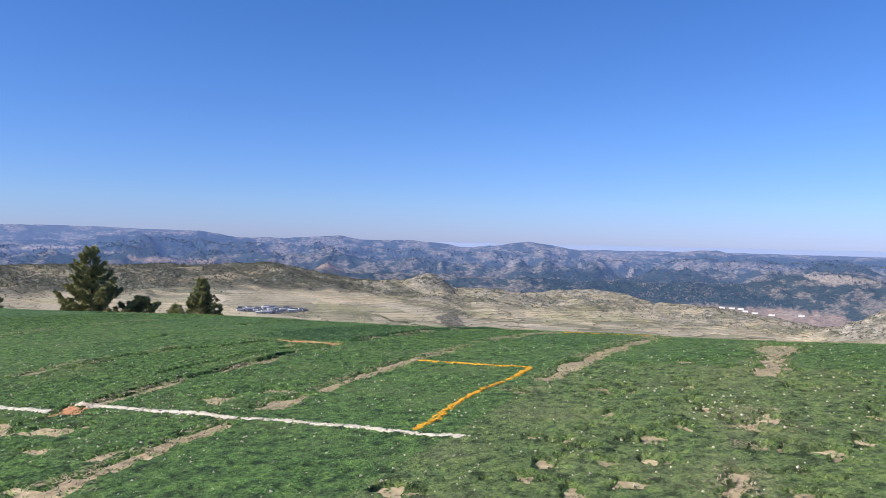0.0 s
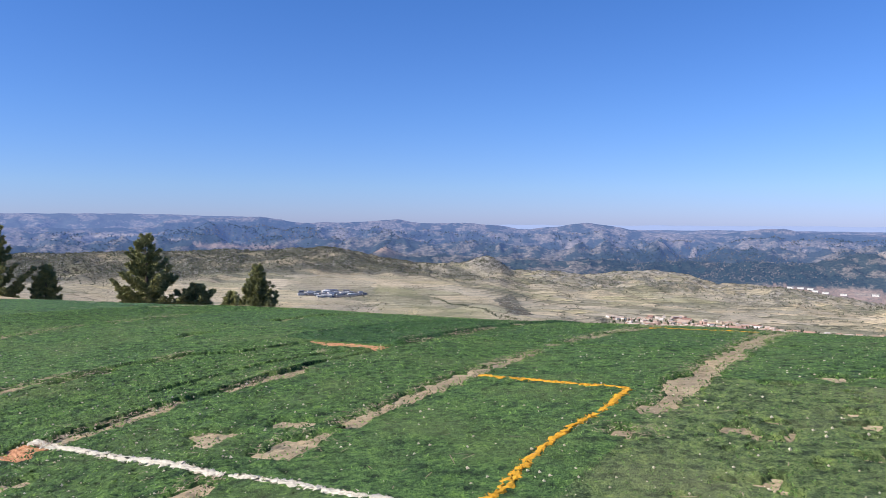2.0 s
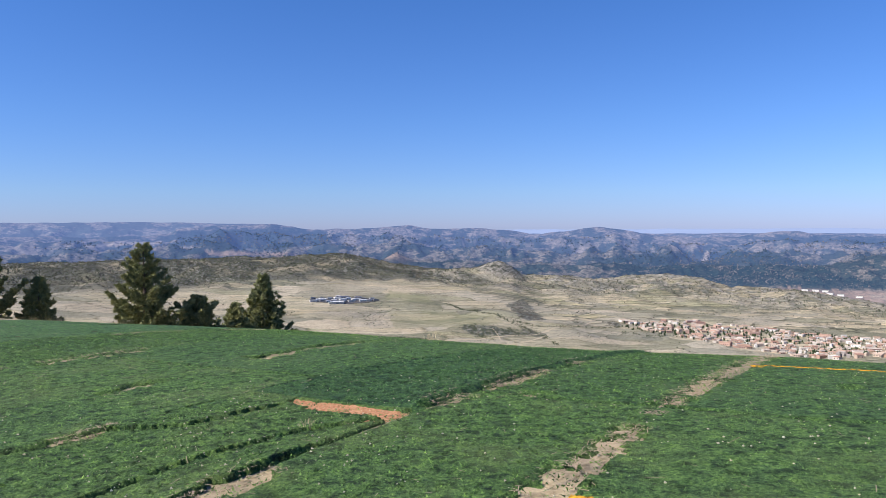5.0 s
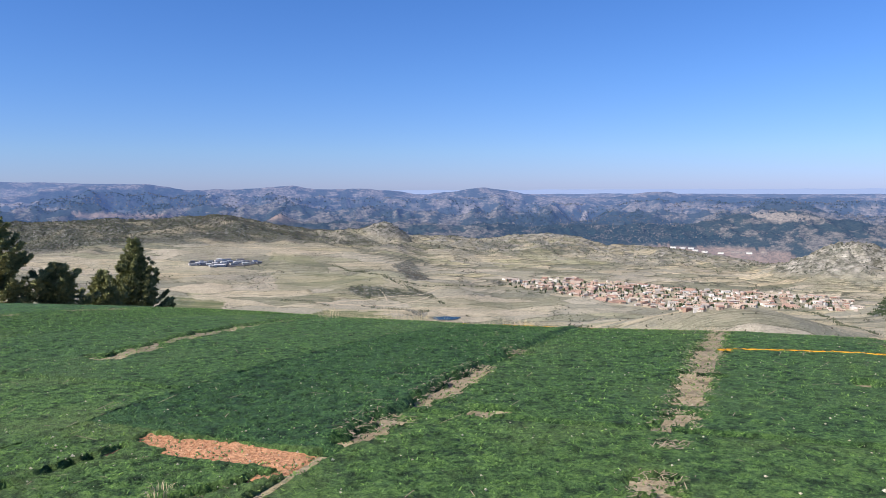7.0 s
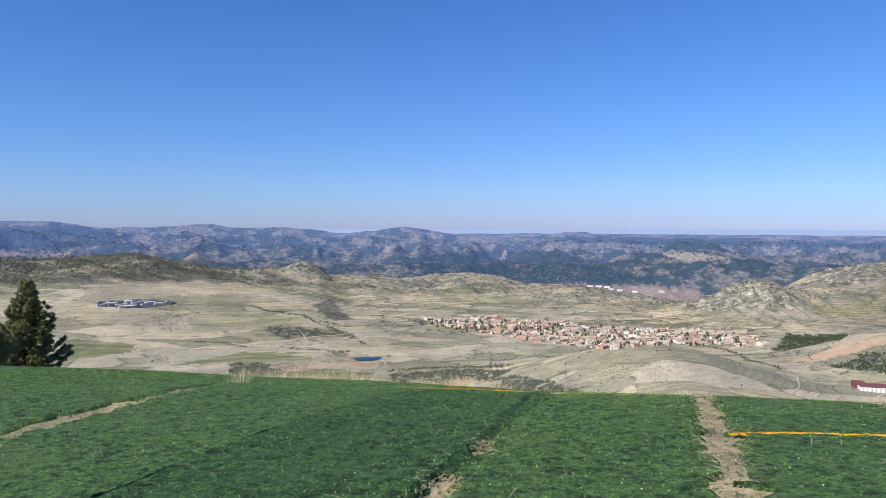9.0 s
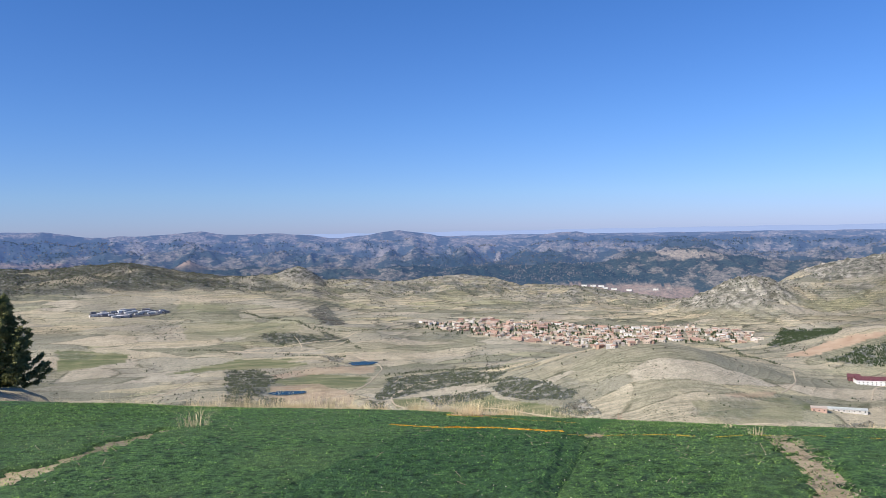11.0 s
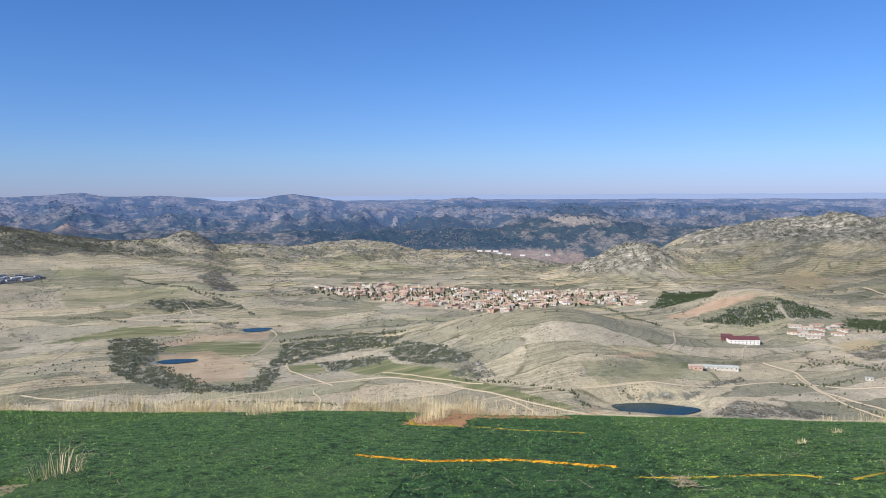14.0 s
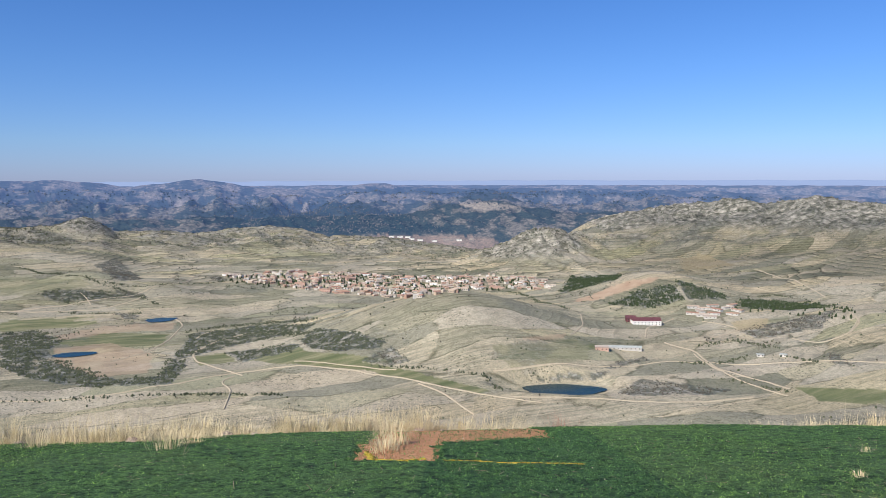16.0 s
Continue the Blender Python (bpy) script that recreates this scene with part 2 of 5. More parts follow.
def turf_material(name, dark, light, worn, blades=False):
    m, t, b = material(name, 0.75)
    fine, clump, patch = noise_at(t, 30, 5, rough=0.8), noise_at(t, 9, 5, rough=0.7), noise_at(t, 0.9, 5)
    c = ramp(t, fine, (0.40, dark), (0.50, tuple((p + q) / 2 for p, q in zip(dark, light))), (0.62, light))
    c = mix(t, 0.9, c, ramp(t, clump, (0.37, (0.20, 0.24, 0.23)), (0.50, (1.06, 1.06, 1.04)), (0.64, (1.70, 1.58, 1.30))), "MULTIPLY")
    c = mix(t, ramp(t, patch, (0.48, (0, 0, 0)), (0.78, (0.6, 0.6, 0.6))), c, worn)
    if blades:
        geo = t.nodes.new("ShaderNodeNewGeometry")
        c = mix(t, 1.0, c, ramp(t, geo.outputs["Random Per Island"], (0.0, (0.48, 0.52, 0.50)), (0.55, (1.10, 1.10, 1.08)), (0.9, (1.55, 1.45, 1.3)), (1.0, (2.1, 1.85, 1.7))), "MULTIPLY")
    t.links.new(c, b.inputs["Base Color"])
    bump(t, b, maths(t, "ADD", fine, clump), 1.0, 0.06)
    return m


M_TURF = turf_material("worn_green_turf", (0.035, 0.090, 0.023), (0.152, 0.278, 0.071), (0.19, 0.25, 0.083))
M_TURF_NEW = turf_material("fresh_dark_turf", (0.017, 0.062, 0.021), (0.084, 0.184, 0.055), (0.078, 0.165, 0.055))
M_TURF_MID = turf_material("even_green_turf", (0.028, 0.080, 0.022), (0.126, 0.240, 0.066), (0.125, 0.205, 0.068))
M_TURF_THIN = turf_material("bleached_thin_turf", (0.075, 0.125, 0.042), (0.215, 0.305, 0.105), (0.31, 0.32, 0.16))
M_PILE = turf_material("worn_turf_blades", (0.060, 0.140, 0.034), (0.170, 0.315, 0.088), (0.20, 0.28, 0.095), True)
M_PILE_NEW = turf_material("fresh_turf_blades", (0.036, 0.102, 0.034), (0.112, 0.232, 0.071), (0.11, 0.215, 0.071), True)
M_WHITE_PAINT = speckled("white_line_paint", (0.44, 0.41, 0.32), (0.66, 0.615, 0.49), 35, 0.8, 0.9, 0.02)
M_YELLOW_PAINT = speckled("yellow_line_paint", (0.50, 0.25, 0.02), (0.72, 0.40, 0.03), 35, 0.8, 0.9, 0.02)
M_STRAW = speckled("bleached_dry_grass", (0.44, 0.355, 0.20), (0.64, 0.55, 0.36), 6, 0.9)
M_YELLOW_FAINT = speckled("thin_yellow_line_paint", (0.26, 0.22, 0.03), (0.52, 0.37, 0.05), 35, 0.8)
M_STRAW_DULL = speckled("trodden_straw", (0.30, 0.235, 0.15), (0.46, 0.375, 0.25), 9, 0.95)
M_PEBBLE = speckled("pale_limestone_chips", (0.46, 0.40, 0.25), (0.74, 0.68, 0.50), 20, 0.9)
M_BARK = speckled("grey_pine_bark", (0.10, 0.075, 0.055), (0.22, 0.17, 0.13), 14, 0.95, 0.8, 0.02)
M_NEEDLES = speckled("pine_needles", (0.115, 0.135, 0.052), (0.33, 0.33, 0.135), 2.6, 0.7)
M_BUSH = speckled("olive_scrub_leaves", (0.044, 0.056, 0.033), (0.105, 0.114, 0.068), 0.2, 0.9)
M_PLANTATION = speckled("dark_pine_foliage", (0.018, 0.032, 0.014), (0.055, 0.075, 0.032), 0.3, 0.9)
M_BUSH_BROWN = speckled("grey_brown_scrub_leaves", (0.055, 0.052, 0.040), (0.118, 0.104, 0.080), 0.2, 0.9)
M_WALL = varied("rendered_house_wall", [(0.52, 0.44, 0.34), (0.60, 0.54, 0.46), (0.48, 0.37, 0.28), (0.52, 0.42, 0.33), (0.62, 0.58, 0.52), (0.44, 0.30, 0.23)], scale=0.4)
M_ROOF = varied("clay_roof_tiles", [(0.43, 0.28, 0.20), (0.52, 0.40, 0.31), (0.36, 0.21, 0.155), (0.55, 0.46, 0.37), (0.46, 0.31, 0.235), (0.44, 0.37, 0.31)], scale=1.0)
M_ROOF_RED = speckled("dark_red_sheet_roof", (0.10, 0.040, 0.045), (0.16, 0.065, 0.07), 0.5, 0.6)
M_WHITEWASH = speckled("white_rendered_wall", (0.68, 0.66, 0.62), (0.80, 0.78, 0.74), 0.5, 0.85)
M_PINK_WALL = speckled("pink_rendered_wall", (0.42, 0.27, 0.215), (0.50, 0.34, 0.27), 0.5, 0.85)
M_GREY_SHEET = speckled("grey_sheet_roof", (0.34, 0.36, 0.34), (0.46, 0.48, 0.45), 0.5, 0.6)
M_SHED_WALL = varied("sheet_metal_wall", [(0.56, 0.55, 0.51), (0.72, 0.70, 0.66), (0.30, 0.29, 0.28), (0.62, 0.60, 0.55)], 0.6, 0.3)
M_SHED_ROOF = varied("sheet_metal_roof", [(0.62, 0.61, 0.60), (0.13, 0.14, 0.16), (0.42, 0.42, 0.41), (0.09, 0.11, 0.17), (0.70, 0.68, 0.65), (0.20, 0.20, 0.21)], 0.5, 0.3)
M_GLASS_DARK, _t, _b = material("dark_window_glass", 0.15)
_b.inputs["Base Color"].default_value = (0.03, 0.035, 0.04, 1)
M_PLASTER = speckled("weathered_pale_plaster", (0.42, 0.40, 0.36), (0.62, 0.59, 0.54), 0.4, 0.9)
M_ASPHALT = speckled("worn_asphalt", (0.055, 0.055, 0.06), (0.10, 0.10, 0.105), 0.3, 0.9)
M_WATER, _t, _b = material("pond_water", 0.25)
_b.inputs["Base Color"].default_value = (0.010, 0.038, 0.050, 1)
_b.inputs["Specular IOR Level"].default_value = 0.16
bump(_t, _b, noise_at(_t, 0.8, 3), 0.25, 0.15)


# ---- the lie of the land ----
HUB = np.array([-1.0, 14.0])            # bearings and dips are taken from here
HUB_Z = 1.4


def lattice(ix, iy, seed):
    h = (ix.astype(np.int64) * 374761393 + iy.astype(np.int64) * 668265263 + seed * 974634777) & 0x7FFFFFFF
    h = ((h ^ (h >> 13)) * 1274126177) & 0x7FFFFFFF
    return (h ^ (h >> 16)) / 0x7FFFFFFF * 2 * np.pi % (2 * np.pi)


def perlin(x, y, seed=0):
    x, y = np.asarray(x, float), np.asarray(y, float)
    ix, iy = np.floor(x), np.floor(y)
    fx, fy = x - ix, y - iy
    sx, sy = fx * fx * fx * (fx * (fx * 6 - 15) + 10), fy * fy * fy * (fy * (fy * 6 - 15) + 10)

    def corner(dx, dy):
        a = lattice(ix + dx, iy + dy, seed)
        return np.cos(a) * (fx - dx) + np.sin(a) * (fy - dy)
    top = corner(0, 0) * (1 - sx) + corner(1, 0) * sx
    low = corner(0, 1) * (1 - sx) + corner(1, 1) * sx
    return (top * (1 - sy) + low * sy) * 1.5


def fbm(x, y, octaves=4, seed=0, gain=0.5):
    total, amp = 0.0, 1.0
    for k in range(octaves):
        total = total + perlin(x * 2 ** k, y * 2 ** k, seed + k) * amp
        amp *= gain
    return total


def ridged(x, y, octaves=4, seed=0):
    total, amp = 0.0, 0.5
    for k in range(octaves):
        total = total + (1 - np.abs(perlin(x * 2 ** k, y * 2 ** k, seed + k)) * 2) * amp
        amp *= 0.5
    return total


def smooth(x, a, b):
    t = np.clip((x - a) / (b - a), 0, 1)
    return t * t * (3 - 2 * t)


def along(az, pairs):
    p = np.array(pairs)
    return np.interp(az, p[:, 0], p[:, 1])


def tand(a):
    return np.tan(np.radians(a))


def hilltop(x, y):
    """The take-off itself: nearly level, then falling away ahead."""
    x, y = np.asarray(x, float), np.asarray(y, float)
    cx, cy = np.clip(x, -26, 11), np.clip(y, -5, 28)
    a, b = cx / 10, cy / 10
    z = -0.0844 + 1.2379 * a + 0.3482 * b - 0.1278 * a * a - 0.8524 * a * b - 0.1607 * b * b - 0.1064 * b ** 3 - 0.0177 * a * b * b - 0.0099 * a * a * b + 0.0064 * a ** 3
    z = z + 0.08 * np.exp(-((cx - 3.9) / 2.4) ** 2 - ((cy - 17.6) / 2.2) ** 2)
    z = z + (0.04 + 0.09 * smooth(cx, -3, 1.5)) * smooth(cy, 22, 26) - 0.40 * smooth(-cx, 4, 17) * smooth(cy, 13, 25)
    z = z + np.where(y > 28, -(y - 28) * along(x, [(-30, 0.20), (-18, 0.20), (-8, 0.32), (0, 0.44), (12, 0.44)]), 0)
    return z + np.where(x > 11, -(x - 11) * 0.06, 0) + np.where(x < -26, (x + 26) * 0.02, 0)


FOOT = [(-60, -4.4), (-30, -4.4), (-15, -4.5), (-6, -4.5), (-1, -4.8), (2.6, -5.43), (8.5, -5.73), (17, -6.1), (25, -6.4),
        (33, -6.6), (36, -6.69), (42, -6.1), (50, -5.4), (56, -4.8), (75, -4.6)]
CREST_WEST = [(-60, -2.5), (-31, -2.37), (-27, -2.29), (-22.3, -2.4), (-20.5, -2.25), (-18.5, -2.5), (-15, -2.42), (-13.4, -2.28), (-11.5, -2.55),
              (-9.5, -2.95), (-6.7, -3.35), (-5, -3.35), (-3, -3.5), (0.5, -3.75), (4.6, -3.85)]
CREST_EAST = [(6.5, -4.1), (9.4, -3.72), (11.9, -3.65), (14, -3.9), (16, -4.5), (18.7, -4.5), (20.7, -4.66), (22.9, -4.85), (24.6, -5.1), (27, -5.6),
              (30, -5.5), (34, -4.5), (36, -3.3), (38.3, -2.76), (40.3, -2.29), (44.2, -1.96), (46.5, -1.62), (48.4, -2.0), (49.8, -1.71),
              (51.2, -1.38), (53.2, -1.86), (55.5, -1.9), (62, -2.5), (75, -2.6)]
SKYLINE = [(-60, -0.5), (-31, -0.6), (-27, -0.6), (-25.4, -0.4), (-24.9, -0.08), (-22.4, 0.1), (-18.2, 0.23), (-16.2, -0.06), (-15.2, -0.2),
           (-12.1, -0.14), (-10, -0.06), (-7.9, 0.12), (-6.2, -0.15), (-3.6, -0.19), (-1.9, -0.15), (0, -0.33), (2, -0.59), (4.2, -0.38),
           (6.7, -0.12), (8.5, -0.33), (9.9, -0.67), (12, -0.85), (14, -0.95), (16.5, -0.86), (18.4, -0.57), (20.3, -0.43), (21.8, -0.74),
           (25.5, -0.82), (34, -0.91), (44, -1.07), (50, -1.32), (56, -1.53), (75, -1.7)]
# ponds: bearing, distance, half length, half depth, turn
PONDS = [(3.75, 1270, 20, 15, 6), (-2.0, 1060, 22, 11, -8), (34.0, 786, 36, 19, 9)]


def polar(x, y):
    dx, dy = x - HUB[0], y - HUB[1]
    return np.degrees(np.arctan2(dx, dy)), np.hypot(dx, dy)


def spot(az, r):
    return HUB[0] + r * np.sin(np.radians(az)), HUB[1] + r * np.cos(np.radians(az))


def knots(r, *pairs):
    """Heights between rings of given distance, eased."""
    z = pairs[0][1] + 0 * r
    for (r0, z0), (r1, z1) in zip(pairs, pairs[1:]):
        f = np.clip((r - r0) / (r1 - r0), 0, 1)
        z = np.where(r > r0, z0 + (z1 - z0) * (0.35 * f + 0.65 * f * f * (3 - 2 * f)), z)
    return z


def valley(az, r, x, y):
    foot = HUB_Z + 2000 * tand(along(az, FOOT))
    crest_dip = along(az, CREST_WEST + CREST_EAST)
    crest = HUB_Z + 2500 * tand(crest_dip)
    behind = HUB_Z + 2850 * tand(crest_dip - 1.1)
    z = knots(r, (500, -212 + 0 * az), (900, -224 + 0 * az), (1300, -228 + 0 * az), (1650, 0.5 * foot - 112), (2000, foot), (2500, crest), (2850, behind))
    # single hills: before the village, the one with pines, the rocky one
    for a, d, wa, wd, up in ((25.5, 1040, 6.4, 130, 66), (40.8, 1420, 4.2, 120, 47), (32.4, 2060, 2.9, 150, 84), (-1.0, 2330, 1.25, 60, 44), (-4.0, 2360, 1.1, 60, 16),
                             (-14, 2250, 5, 160, 30), (3.5, 1500, 2.0, 60, 10), (-1.2, 1560, 2.6, 80, 16), (57, 1150, 6, 200, 40)):
        z = z + up * np.exp(-((az - a) / wa) ** 2 / 2 - ((r - d) / wd) ** 2 / 2)
    rough = smooth(r, 1750, 2200)
    hold = 1 - 0.8 * np.exp(-((r - 2500) / 90.0) ** 2)
    z = z + rough * hold * (ridged(x / 300, y / 300, 5, 11) - 0.55) * 24 + rough * fbm(x / 45, y / 45, 3, 5) * 4
    crag = 1.25 * np.exp(-((az - 31.5) / 4.2) ** 2 - ((r - 2020) / 190.0) ** 2) + 0.8 * smooth(az, 35, 38) * smooth(r, 2280, 2450)
    z = z + crag * (ridged((x + 0.6 * y) / 60, (y - 0.6 * x) / 130, 5, 13) - 0.5) * 30
    z = z + (1 - rough) * smooth(r, 420, 700) * (fbm(x / 190, y / 190, 3, 3) * 4.5 + (ridged(x / 120, y / 120, 4, 23) - 0.5) * 3 * smooth(r, 1050, 1400) + fbm(x / 30, y / 30, 2, 8) * 0.6)
    for a, d, wide, deep, turn in PONDS:
        px, py = spot(a, d)
        ca, sa = math.cos(radians(turn - a)), math.sin(radians(turn - a))
        e = np.hypot(((x - px) * ca + (y - py) * sa) / wide, (-(x - px) * sa + (y - py) * ca) / deep)
        z = z + (pond_level(a, d) - 1.0 - z) * (1 - smooth(e, 1.35, 2.6))
    return z


def pond_level(a, d):
    return {1270: -226.5, 1060: -225.5, 786: -224.5}[d]


def land(x, y):
    """The height of the open ground anywhere."""
    x, y = np.asarray(x, float), np.asarray(y, float)
    az, r = polar(x, y)
    edge = along(az, [(-180, 60), (-90, 60), (-30, 62), (-24, 58), (-21, 53), (-17, 44), (-12, 33), (-6, 24), (0, 18), (8, 14), (40, 13), (60, 16), (90, 40), (180, 60)])
    top = hilltop(x, y) - np.where(r > edge, (r - edge) * 0.36, 0)
    return np.maximum(top, valley(az, r, x, y)) + smooth(r, 11, 60) * fbm(x / 3.0, y / 3.0, 3, 2) * 0.12


def sighted(az, dip):
    """Where the line of that bearing and dip from the hub meets the valley."""
    r = np.arange(560, 2700, 4.0)
    x, y = spot(az, r)
    over = land(x, y) - (HUB_Z + r * tand(dip))
    k = int(np.argmax(over > 0)) if (over > 0).any() else len(r) - 1
    return float(x[k]), float(y[k]), float(land(x[k:k + 1], y[k:k + 1])[0])


def inside(px, py, poly):
    p = np.array(poly)
    hit = np.zeros(np.shape(px), bool)
    for (x0, y0), (x1, y1) in zip(p, np.roll(p, -1, 0)):
        cross = ((y0 > py) != (y1 > py)) & (px < (x1 - x0) * (py - y0) / (y1 - y0 + 1e-12) + x0)
        hit ^= cross
    return hit


def sheet(name, x, y, z, mat, attributes, closed):
    """A grid of points (rings by bearings) as one mesh."""
    rows, cols = x.shape
    me = bpy.data.meshes.new(name)
    i = np.arange(rows - 1)[:, None] * cols
    j = np.arange(cols if closed else cols - 1)[None, :]
    k = (j + 1) % cols
    quads = np.stack([i + j, i + cols + j, i + cols + k, i + k], -1).reshape(-1, 4)[:, ::-1]
    me.vertices.add(rows * cols)
    me.vertices.foreach_set("co", np.stack([x, y, z], -1).astype(np.float32).ravel())
    me.loops.add(quads.size)
    me.loops.foreach_set("vertex_index", np.ascontiguousarray(quads).astype(np.int32).ravel())
    me.polygons.add(len(quads))
    me.polygons.foreach_set("loop_start", (np.arange(len(quads)) * 4).astype(np.int32))
    me.polygons.foreach_set("use_smooth", np.ones(len(quads), bool))
    for key, rgb in attributes.items():
        a = me.attributes.new(key, "FLOAT_COLOR", "POINT")
        a.data.foreach_set("color", np.concatenate([rgb, np.ones((*rgb.shape[:2], 1))], -1).astype(np.float32).ravel())
    me.update(calc_edges=True)
    me.materials.append(mat)
    return new(name, me)


# fields and cover on the valley floor: bearing and dip of the corners
GREEN = [
    [(-3.21, -11.15), (-0.54, -10.79), (4.32, -11.19), (3.83, -11.96), (1.06, -11.92), (-2.01, -11.51)],
    [(-6.33, -9.84), (-4.34, -9.74), (-0.32, -9.91), (-0.33, -10.14), (-3.00, -10.25), (-6.35, -10.14)],
    [(9.46, -13.47), (13.25, -12.64), (14.30, -13.11), (21.04, -13.87), (20.60, -14.15), (18.40, -14.02), (21.91, -14.73), (28.12, -16.21), (27.68, -16.51), (18.39, -14.65), (11.53, -13.80)],
    [(6.03, -12.94), (8.04, -12.88), (9.04, -13.57), (6.20, -13.68)],
    [(50.29, -14.59), (56.07, -14.05), (56.11, -14.95), (52.11, -15.32)],
    [(-17.58, -7.80), (-12.91, -8.48), (-13.29, -9.05), (-17.60, -9.32)],
    [(-11.04, -10.18), (-5.50, -9.46), (-0.51, -9.63), (-5.50, -10.08)],
    [(31.18, -13.20), (34.64, -12.26), (36.77, -12.60), (34.23, -13.96), (32.06, -14.03)]]
SCRUB = [
    [(-6.35, -10.21), (-4.37, -10.23), (-2.68, -10.98), (-3.59, -11.83), (-1.72, -13.00), (0.41, -14.01), (3.43, -14.12), (4.25, -13.20), (5.42, -13.30), (4.18, -14.79), (-1.07, -14.42), (-4.53, -13.49), (-6.47, -12.42)],
    [(13.68, -12.16), (14.98, -11.36), (18.43, -11.89), (20.39, -12.58), (19.73, -12.99), (16.67, -13.20), (14.31, -12.81)],
    [(8.04, -12.88), (13.68, -12.49), (13.24, -12.98), (9.45, -13.59)],
    [(5.89, -11.30), (11.60, -11.01), (14.99, -11.02), (14.12, -11.54), (9.08, -12.33), (4.25, -13.20)],
    [(-3.73, -7.63), (-2.52, -7.60), (1.22, -8.16), (1.95, -8.49), (-2.56, -8.48)]]
SCRUB_MORE = [
    [(-0.33, -6.09), (0.95, -5.68), (2.56, -7.20), (1.25, -7.29), (0.36, -6.72)],
    [(7.13, -7.34), (7.81, -7.21), (8.49, -7.57), (8.00, -7.71)],
    [(-3.91, -7.88), (-2.87, -7.57), (-1.68, -8.36), (-2.74, -8.43)],
    [(0.61, -7.81), (2.71, -8.26), (2.58, -8.69), (1.03, -8.23)],
    [(0.54, -9.43), (2.09, -9.66), (2.30, -10.08), (1.15, -9.87)],
    [(18.40, -13.93), (20.61, -12.88), (22.01, -14.09), (20.59, -14.37)],
    [(31.20, -15.48), (34.24, -14.84), (37.44, -14.53), (36.39, -15.24), (33.38, -15.33)],
    [(38.11, -16.01), (39.76, -14.97), (42.62, -15.05), (46.57, -15.18), (44.64, -15.68), (38.95, -16.20)],
    [(36.80, -14.18), (40.13, -13.26), (40.38, -13.53), (37.65, -14.35)],
    [(46.42, -10.98), (50.10, -9.95), (52.88, -9.03), (51.90, -10.38), (47.96, -11.50)],
    [(52.39, -12.03), (53.19, -12.09), (53.80, -12.70), (52.70, -12.75)]]
PINES = [
    [(37.35, -9.63), (39.61, -8.50), (42.03, -7.87), (42.77, -8.99), (40.46, -9.72)],
    [(42.22, -7.57), (45.96, -8.63), (45.20, -8.87), (43.05, -8.98)],
    [(33.73, -8.88), (34.57, -7.58), (38.35, -7.36), (37.94, -7.71), (34.59, -8.65)],
    [(46.73, -8.79), (52.87, -8.77), (50.08, -9.36), (46.75, -9.39)]]
FALLOW = [[(-3.37, -10.75), (0.57, -10.34), (4.82, -10.46), (4.41, -10.95), (0.18, -10.86), (-2.69, -11.05)],
          [(-3.23, -11.53), (0.52, -11.52), (3.11, -12.54), (2.75, -13.86), (-0.60, -13.78), (-3.11, -12.53)],
          [(30.74, -12.28), (34.20, -11.85), (33.99, -12.28), (31.18, -12.44)]]
MEADOWS = [[(-9.5, -6.6), (-6.16, -6.50), (-1.09, -7.03), (-0.57, -7.46), (-4.24, -7.78), (-9.0, -7.80)], [(-9.68, -4.97), (-6.7, -5.19), (-6.04, -5.85), (-9.72, -5.75)], [(48.09, -10.14), (49.91, -9.69), (49.93, -10.12), (48.29, -10.52)], [(28.33, -12.91), (35.71, -12.31), (35.94, -13.72), (30.10, -14.71)]]
RED = [[(34.60, -9.50), (38.77, -7.77), (41.21, -7.40), (40.41, -7.85), (36.71, -9.23)],
       [(19.40, -4.24), (22.00, -4.09), (25.48, -4.41), (28.09, -4.84), (25.48, -5.06), (21.12, -4.69)]]
PALE = [[(42.38, -6.12), (43.94, -5.66), (46.27, -6.39), (42.80, -6.93)], [(46.02, -10.44), (48.64, -9.94), (48.30, -10.68), (46.43, -11.02)]]


def bearings(step):
    fine = np.arange(-42, 72, step)
    return np.concatenate([np.arange(-180, -42, 3.0), fine, np.arange(72, 180, 3.0)])


